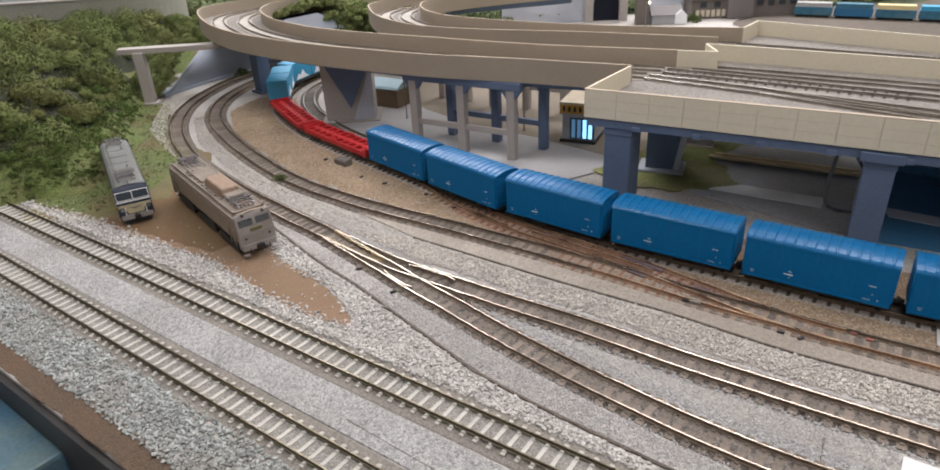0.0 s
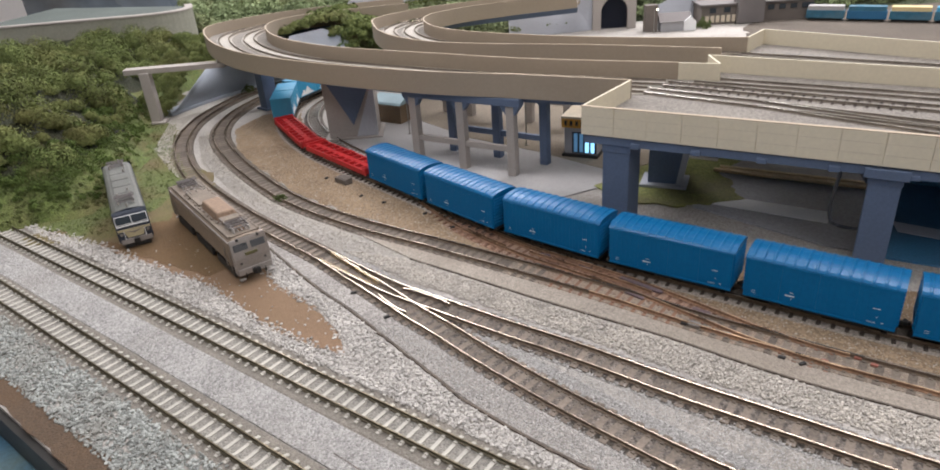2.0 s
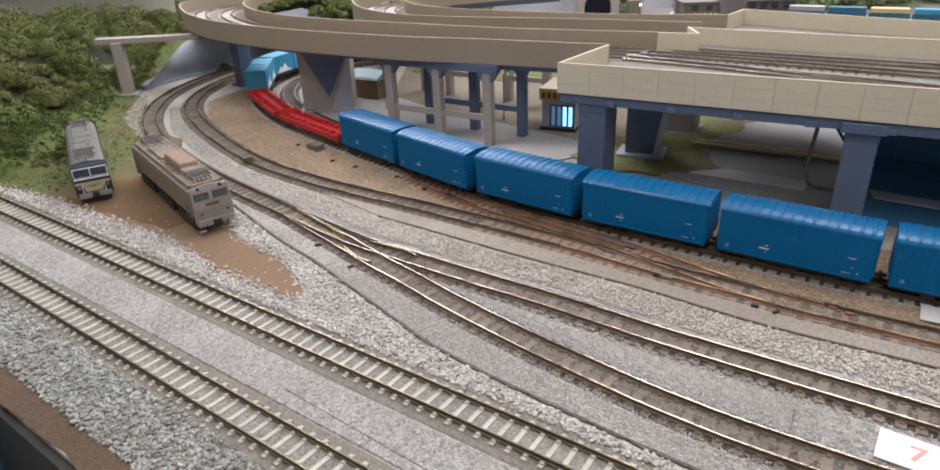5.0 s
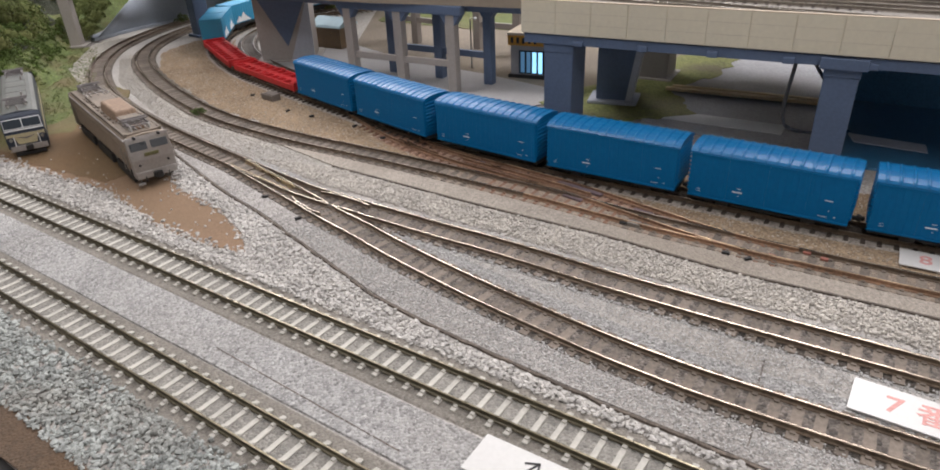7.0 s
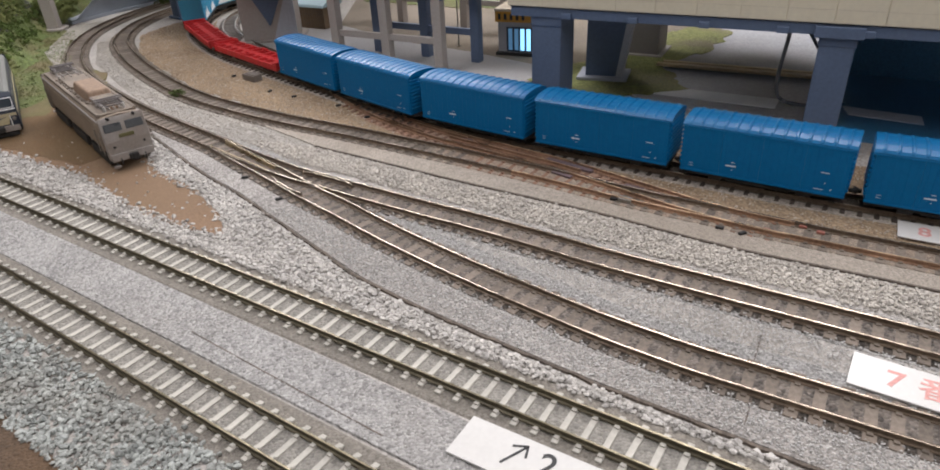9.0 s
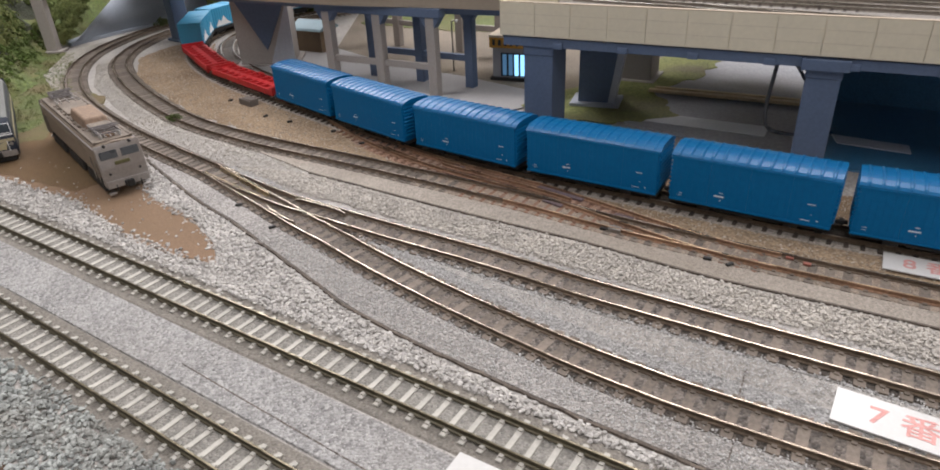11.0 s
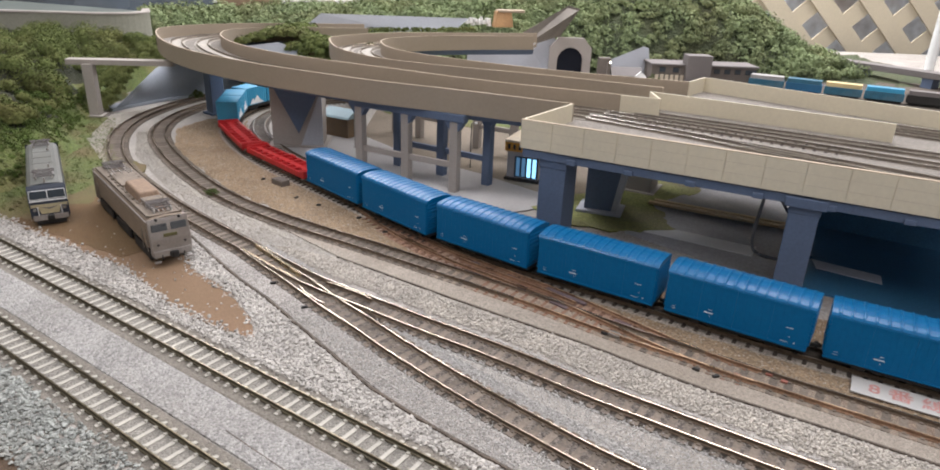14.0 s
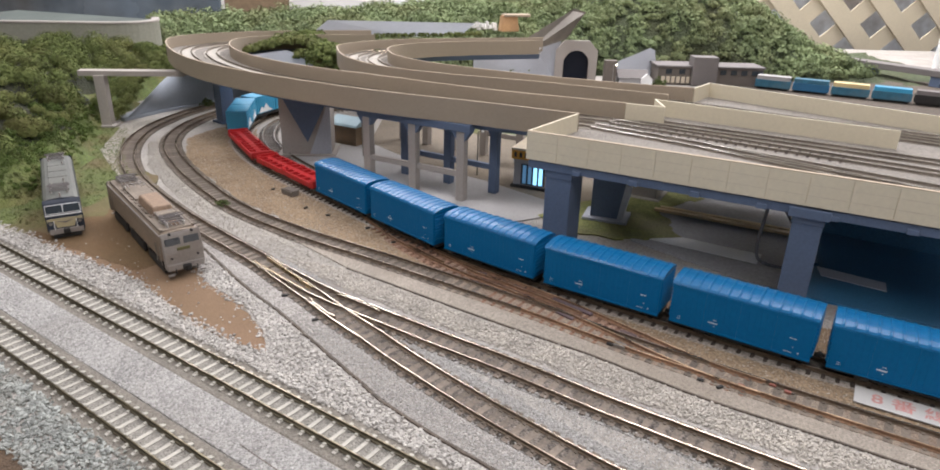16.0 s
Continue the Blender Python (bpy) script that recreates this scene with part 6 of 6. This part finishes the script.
# retaining walls
tagged(part("retaining_wall", prism(bmesh.new(), [(-552, 1112), (-516, 1190), (-450, 1290), (-340, 1390), (-150, 1470), (-170, 1500), (-350, 1440), (-470, 1340), (-545, 1230), (-574, 1130)], -1, 4), M_WALL_BLUE),
       "foot of the pale blue-grey retaining wall", "wall", kind="structure")
bm = bmesh.new()
lo_ = curve([(-552, 1112), (-516, 1190), (-450, 1290), (-340, 1390), (-150, 1470)], 20)
hi_ = curve([(-528, 1242), (-508, 1275), (-455, 1350), (-350, 1440), (-160, 1515)], 20)
hi_ = even(hi_, length(hi_) / (len(lo_) - 1))[: len(lo_)]
rows = [[bm.verts.new((p[0], p[1], 0)), bm.verts.new((q[0], q[1], top)), bm.verts.new((q[0] - 3, q[1] + 4, top)), bm.verts.new((p[0] - 3, p[1] + 6, 0))]
        for p, q, top in zip(lo_, hi_, np.interp(np.arange(len(lo_)), [0, 5, 9], [52, 78, 92]))]
fs = []
for r, s in zip(rows, rows[1:]):
    for i in range(4):
        fs.append(bm.faces.new((r[i], r[(i + 1) % 4], s[(i + 1) % 4], s[i])))
fs += [bm.faces.new(rows[0]), bm.faces.new(rows[-1][::-1])]
bmesh.ops.recalc_face_normals(bm, faces=fs)
for f in fs[: -2: 4]:
    f.smooth = True
tagged(part("retaining_wall", bm, M_WALL_BLUE), "leaning pale blue-grey retaining wall behind the curve", "wall", kind="structure")


def slope_sheet(name, quad, material, label, thick=6):
    bm = bmesh.new()
    a = [bm.verts.new(p) for p in quad]
    b = [bm.verts.new((x, y + thick, z - 2)) for x, y, z in quad]
    n = len(quad)
    fs = [bm.faces.new(a), bm.faces.new(b[::-1])] + [bm.faces.new((a[i], a[(i + 1) % n], b[(i + 1) % n], b[i])) for i in range(n)]
    bmesh.ops.recalc_face_normals(bm, faces=fs)
    return tagged(part(name, bm, material), label, "wall", kind="structure")


slope_sheet("concrete_slope", [(-320, 1500, 104), (-278, 1505, 138), (40, 1520, 138), (15, 1512, 116), (-100, 1505, 108)], M_CONC_PALE, "long pale concrete slope behind the rear viaduct")
slope_sheet("concrete_slope", [(-392, 1262, 62), (-372, 1272, 94), (-310, 1276, 103), (-262, 1272, 86), (-262, 1262, 40)], M_CONC_PALE, "grey concrete slope inside the loop")
slope_sheet("concrete_slope", [(40, 1600, -2), (40, 1600, 50), (170, 1640, 96), (250, 1652, 96), (240, 1652, -2)], M_CONC_PALE, "pale wing wall beside the tunnel")
slope_sheet("concrete_slope", [(150, 1408, 94), (150, 1408, 123), (274, 1655, 164), (304, 1660, 158), (262, 1655, 96)], M_CONC_DARK, "brown sloped wall rising over the tunnel")
tun = thing("tunnel_portal", "grey concrete tunnel portal with a dark round bore", "tunnel portal", at_mm(287, 1640) @ Matrix.Scale(1.14, 4))
bm = bmesh.new()
ring, box_ = [], []
for i in range(25):
    a = math.pi * i / 24
    ring.append((27 * math.cos(a), 34 + 28 * math.sin(a)))
outer_ = [(44, -2), (44, 62), (26, 82), (-26, 82), (-44, 62), (-44, -2)]
pts = [(27, -2)] + ring + [(-27, -2)]
extrude_y(bm, outer_[:4] + outer_[4:] + pts[::-1], 0, 10)
part("facade", bm, M_CONC_WARM, tun)
# solid block behind the opening; the tunnel's darkness is its colour
part("bore", block(bmesh.new(), 0, 40, 31, 58, 50, 66), M_TUNNEL, tun, "near-black block standing for the unlit bore")
fac = thing("factory", "long dark brown factory building with a flat roof and tower", "building", at_mm(606, 1652))
part("wall", block(bmesh.new(), 0, 0, 20, 250, 70, 42, bevel=0.8), M_BRICK, fac)
part("roof", block(bmesh.new(), 0, 0, 43, 258, 78, 4, bevel=0.6), M_ROOFDK, fac)
part("tower", block(bmesh.new(), -18, -30, 34, 58, 40, 66, bevel=0.8), M_ROOFDK, fac)
for i in range(9):
    x = -112 + i * 12
    if x < -45:
        part("window", block(bmesh.new(), x, -36, 12, 8, 1.5, 15), M_BLIND, fac, "cream window blind")
for i in range(7):
    x = (-100, -68, 30, 55, 80, 105, 118)[i]
    part("window", block(bmesh.new(), x, -36, 31, 14, 1.5, 11), M_GLASS, fac)
house = thing("house", "small grey-roofed house with a brown chimney", "house", at_mm(400, 1590))
part("wall", block(bmesh.new(), 12, 0, 10, 64, 40, 24, bevel=0.5), M_GREYWALL, house)
part("roof", extrude_x(bmesh.new(), [(-24, 21), (24, 21), (0, 38)], -24, 48), M_ROOFDK, house)
part("chimney", block(bmesh.new(), -40, 0, 28, 28, 22, 58, bevel=0.5), M_BRICK, house)
part("gable", extrude_y(bmesh.new(), [(30, 0), (56, 0), (56, 20), (43, 32), (30, 20)], -26, -20), M_WHITE, house)
slope_sheet("concrete_slope", [(388, 1690, -2), (393, 1690, 39), (474, 1690, 75), (486, 1690, 70), (500, 1690, -2)], M_CONC_PALE, "grey concrete slope behind the house")
g = np.stack([np.linspace(-262, 52, 34) + nrm.uniform(-4, 4, 34), 1497 + nrm.uniform(-3, 3, 34), np.linspace(103, 117, 34)], 1)
tufts("slope_bushes", g, nrm.uniform(5, 10, 34), 1.9, 60, M_LEAF, "small dark bushes along the foot of the concrete slope", "foliage", 0.2)
lamp_post(362, 1560, 50, True, "small lit lamp beside the house")
patch("far_yard", [(470, 1180), (700, 900), (1250, 850), (1600, 1000), (1600, 1650), (1250, 1830), (760, 1790), (560, 1560)], M_CURVE_BED, "dark ballast of the far yard", "ballast", z=0.6, wobble=6)
for i, (x, material, top) in enumerate(((745, M_LOWBLUE, M_PAVE), (815, M_DEEP, M_LOWBLUE), (885, M_LOWBLUE, M_YEL), (955, M_LOWBLUE, M_CYAN), (1025, M_BLACK, M_ROOFDK))):
    w = thing("far_wagon", "distant wagon in blue and cream on the back track", "goods wagon", at_mm(x, 1584 - 0.57 * (x - 745), 0.6, -29.7) @ Matrix.Diagonal((1.12, 0.86, 0.86, 1)), group="distant wagons")
    part("body", block(bmesh.new(), 0, 0, 16, 68, 30, 20, bevel=0.8), material, w)
    part("load", block(bmesh.new(), 0, 0, 31, 64, 28, 11, bevel=0.8), top, w)
    part("underframe", block(bmesh.new(), 0, 0, 4, 60, 22, 7), M_BLACK, w)
bridge = thing("far_bridge", "grey girder bridge in front of the lattice wall", "bridge", at_mm(1120, 1812, 0, -57.8))
part("girder", block(bmesh.new(), 0, 0, 32, 560, 46, 15, bevel=1), M_ROOFDK, bridge)
for x in (-210, -20, 150, 250):
    part("post", block(bmesh.new(), x, 0, 12, 26, 40, 34, bevel=1), M_CONC, bridge)
post = tagged(part("white_post", rod(bmesh.new(), (1405, 2010, -2), (1405, 2010, 420), 14, 16), M_WHITE), "white round post behind the layout", "post")
bm = bmesh.new()
for s in (-1, 1):
    for i in range(-4, 12):
        m = Matrix.Translation((957 + i * 188, 2600 + 4 * s, 166)) @ Matrix.Rotation(radians(45 * s), 4, "Y") @ Matrix.Diagonal((62, 8, 2000, 1))
        bmesh.ops.create_cube(bm, size=1.0, matrix=m)
tagged(part("lattice_screen", bm, M_LATTICE), "cream lattice screen with diamond openings", "lattice screen", kind="structure")
tagged(part("screen_base", block(bmesh.new(), 1650, 2600, -690, 1900, 40, 320, bevel=2), M_LATTICE), "cream base board of the lattice screen", "panel", kind="structure")
tagged(part("case_back", block(bmesh.new(), 1900, 2760, 25, 1700, 10, 1750), M_SHOWCASE), "grey board behind the lattice screen", "panel", kind="structure")
cnt = thing("counter", "low olive-grey curved wall behind the hillside", "low wall")
rim_line = curve([(-1140, 1425), (-1000, 1452), (-860, 1470), (-750, 1482), (-694, 1512), (-680, 1560), (-705, 1620)], 12)
part("front", sweep(bmesh.new(), rim_line, [(-7, -2), (7, -2), (7, 122), (-7, 122)]), M_OLIVE_WALL, cnt)
part("coping", sweep(bmesh.new(), rim_line, [(-9, 122), (9, 122), (8, 125), (-8, 125)]), M_CONC_WARM, cnt, "pale coping")
part("green_cloth", prism(bmesh.new(), [(-1140, 1440), (-870, 1482), (-714, 1510), (-702, 1560), (-730, 1650), (-1140, 1800)], -1, 117), M_TEAL, cnt, "dull green cloth behind the wall")
for x, w, material, label in ((-1700, 1100, M_SMOKE, "dark glass board on the hall wall"), (-980, 300, M_HUT, "brown curtain on the hall wall"), (-120, 420, M_WHITE, "white board on the hall wall"),
                              (330, 300, M_CONC, "violet-grey panel on the hall wall"), (760, 500, M_FASCIA, "dark panel on the hall wall")):
    tagged(part("wall_board", block(bmesh.new(), x, 3300, -50, w, 20, 1600, bevel=3), material), label, "board", group="wall boards")

# ---- loose ballast ----
def stones(name, outline, count, size, material, label, keep_off=(), clear=15.5, holes=(), z=0.0, seams=(), fade=1.2):
    """Angular little stones strewn over an outline, clear of the tracks."""
    poly = np.array(outline, float)
    lo, hi = poly.min(0), poly.max(0)
    n = int(count * 2.5 * (hi - lo).prod() / max(1.0, abs(0.5 * np.sum(poly[:, 0] * np.roll(poly[:, 1], -1) - np.roll(poly[:, 0], -1) * poly[:, 1]))))
    p = nrm.uniform(lo, hi, (n, 2))
    ok = inside(poly, p[:, 0], p[:, 1])
    for h in holes:
        ok &= ~inside(np.array(h, float), p[:, 0] + nrm.normal(size=n) * 4.5, p[:, 1] + nrm.normal(size=n) * 4.5)
    for line in keep_off:
        ok &= off_line(line[::3], p[:, 0], p[:, 1]) > clear + nrm.normal(size=n) * fade
    for line in seams:
        ok &= off_line(line[::3], p[:, 0], p[:, 1]) > 2.2 + np.abs(nrm.normal(size=n)) * 0.9
    p = p[ok][:count]
    n = len(p)
    g = (1 + 5 ** 0.5) / 2
    base = np.array([(-1, g, 0), (1, g, 0), (-1, -g, 0), (1, -g, 0), (0, -1, g), (0, 1, g), (0, -1, -g), (0, 1, -g), (g, 0, -1), (g, 0, 1), (-g, 0, -1), (-g, 0, 1)]) / 1.9
    tris = np.array([(0, 11, 5), (0, 5, 1), (0, 1, 7), (0, 7, 10), (0, 10, 11), (1, 5, 9), (5, 11, 4), (11, 10, 2), (10, 7, 6), (7, 1, 8),
                     (3, 9, 4), (3, 4, 2), (3, 2, 6), (3, 6, 8), (3, 8, 9), (4, 9, 5), (2, 4, 11), (6, 2, 10), (8, 6, 7), (9, 8, 1)])
    v = base[None] + nrm.uniform(-0.34, 0.34, (n, 12, 3))
    s = size * np.exp(nrm.normal(size=(n, 1, 1)).clip(-2, 2) * 0.24) * 0.5
    v *= s * nrm.uniform(0.7, 1.25, (n, 1, 3)) * np.array([1.0, 1.0, 0.72])
    t = nrm.uniform(0, 6.28, n)
    c, d = np.cos(t), np.sin(t)
    rot = np.stack([np.stack([c, -d, 0 * c], 1), np.stack([d, c, 0 * c], 1), np.stack([0 * c, 0 * c, 1 + 0 * c], 1)], 1)
    v = np.einsum("nij,nkj->nki", rot, v)
    v[:, :, :2] += p[:, None, :]
    v[:, :, 2] += z + s[:, :, 0] * nrm.uniform(-0.1, 0.8, (n, 1))
    faces = (tris[None] + 12 * np.arange(n)[:, None, None]).reshape(-1, 3).tolist()
    return tagged(raw(name, v.reshape(-1, 3), faces, material), label, "ballast", kind="stuff")


e1 = near_edge(112)
T1L, T2L = [tuple(T1[0]), tuple(T1[-1])], [tuple(T2[0]), tuple(T2[-1])]
stones("loose_ballast", [e1[0], e1[1], (170, 88), (-640, 650)], 17000, 2.1, M_STONE_COOL, "coarse pale ballast along the table edge", (T1,), 17)
wire_pts = [tuple(p) for p in WIRE[::6]]
stones("loose_ballast", [(-680, 750), (240, 131)] + wire_pts[::-1] + [(-300, 660), (-420, 790), (-520, 760)], 25000, 2.15, M_STONE, "coarse pale ballast between the straight track and the roadbed", (T2,), 18, (DIRT, TURF), seams=(WIRE,))
t4 = [tuple(p) for p in beside(T4, 20)[::6]]
stones("loose_ballast", t4 + [tuple(p) for p in LINE2[::-1][::6]], 15000, 1.55, M_STONE_DARK, "grey gravel between the yard tracks", (T4, T5), 22, seams=(LINE2,), fade=4.0)
stones("loose_ballast", [(-100, 530), (-198, 616), (-300, 725), (-400, 860), (-455, 985), (-425, 985), (-375, 880), (-250, 720), (-150, 625), (-60, 560), (-40, 520), (-60, 495)], 8000, 0.9, M_STONE_FINE,
       "pale gravel between the curved tracks", (OUTER, T5, T4), 15)
stones("loose_ballast", [(-230, 600), (-300, 665), (-370, 755), (-440, 860), (-495, 985), (-510, 1080), (-470, 1180), (-540, 1080), (-500, 930), (-430, 830), (-330, 715), (-262, 645)], 9000, 1.5, M_STONE_FINE,
       "white gravel outside the curve", (OUTER,), 15)
stones("loose_ballast", sand, 7000, 0.95, surface("tan_sand_grain", (0.48, 0.42, 0.35), 0.9, vary=0.35, island=0.8), "tan gravel between the inner curve and the train", (T5, T6, BRANCH), 13)
stones("loose_ballast", [(-112, 440), (-150, 478), (-190, 510), (-250, 560), (-330, 620), (-400, 650), (-330, 575), (-257, 525), (-194, 465), (-130, 422)], 40, 1.5, M_STONE, "few stray stones on the earth patch", (), 0, z=0.3)

# fine grain lying on the smooth boards
stones("loose_grain", [tuple(p) for p in beside(mid, 14)[::20]] + [tuple(p) for p in beside(mid, -14)[::-1][::20]], 11000, 0.75, M_GRAIN, "fine grey grain on the board between the straight tracks", (), 0, z=0.2)
t4 = [tuple(p) for p in beside(T4, 18)[24::6]]
stones("loose_grain", t4 + [tuple(p) for p in WIRE[::-1][8:-24:6]], 14000, 0.8, M_GRAIN, "fine grey grain on the roadbed of the yard tracks", (T3, T4), 13, z=0.5, seams=(WIRE,))

stones("loose_ballast", [(-640, 600), (-560, 545), (170, 45), (170, 60), (-640, 625)], 900, 2.2, M_STONE_COOL, "stray stones on the brown earth rim", (), 0, z=0.2)
rub = thing("rubble_heap", "white rubble and orange clay walls on the far slope", "rubble", at_mm(58, 1536, 126))
for i in range(9):
    part("rubble", block(bmesh.new(), -20 + 6 * i, 3 * (i % 3), 4 + 3 * (i % 2), 10, 9, 8 + 4 * (i % 3), turn=37 * i, bevel=1.2, taper=0.6), M_RUBBLE, rub)
part("clay_wall", block(bmesh.new(), 58, 4, 12, 44, 20, 34, turn=20, bevel=1.5, taper=0.8), M_CLAY, rub, "orange clay wall")
part("clay_slab", block(bmesh.new(), 74, 8, 29, 60, 24, 5, turn=12, bevel=1), M_EDGE, rub)

# ---- sleepers last ----
for line, material, pale, owner, s0, s1, z in LATE:
    sleepers(line, material, pale, owner, s0, s1, z)
key = (M_SLEEPER_TAN.name, False)
for s, owner in TURNOUT_SLEEPERS:
    p, q, d = along(T3, s), along(T4, s), along(T3, s + 2) - along(T3, s - 2)
    ob = new("sleeper", SLEEPERS[key])
    ob.parent = owner
    gap = float(np.linalg.norm(q - p))
    ob.matrix_world = at_mm(*((p + 2 * q) / 3), -0.15, math.degrees(math.atan2(d[1], d[0])) + 5) @ Matrix.Diagonal((1, 1 + gap / 60, 1, 1))
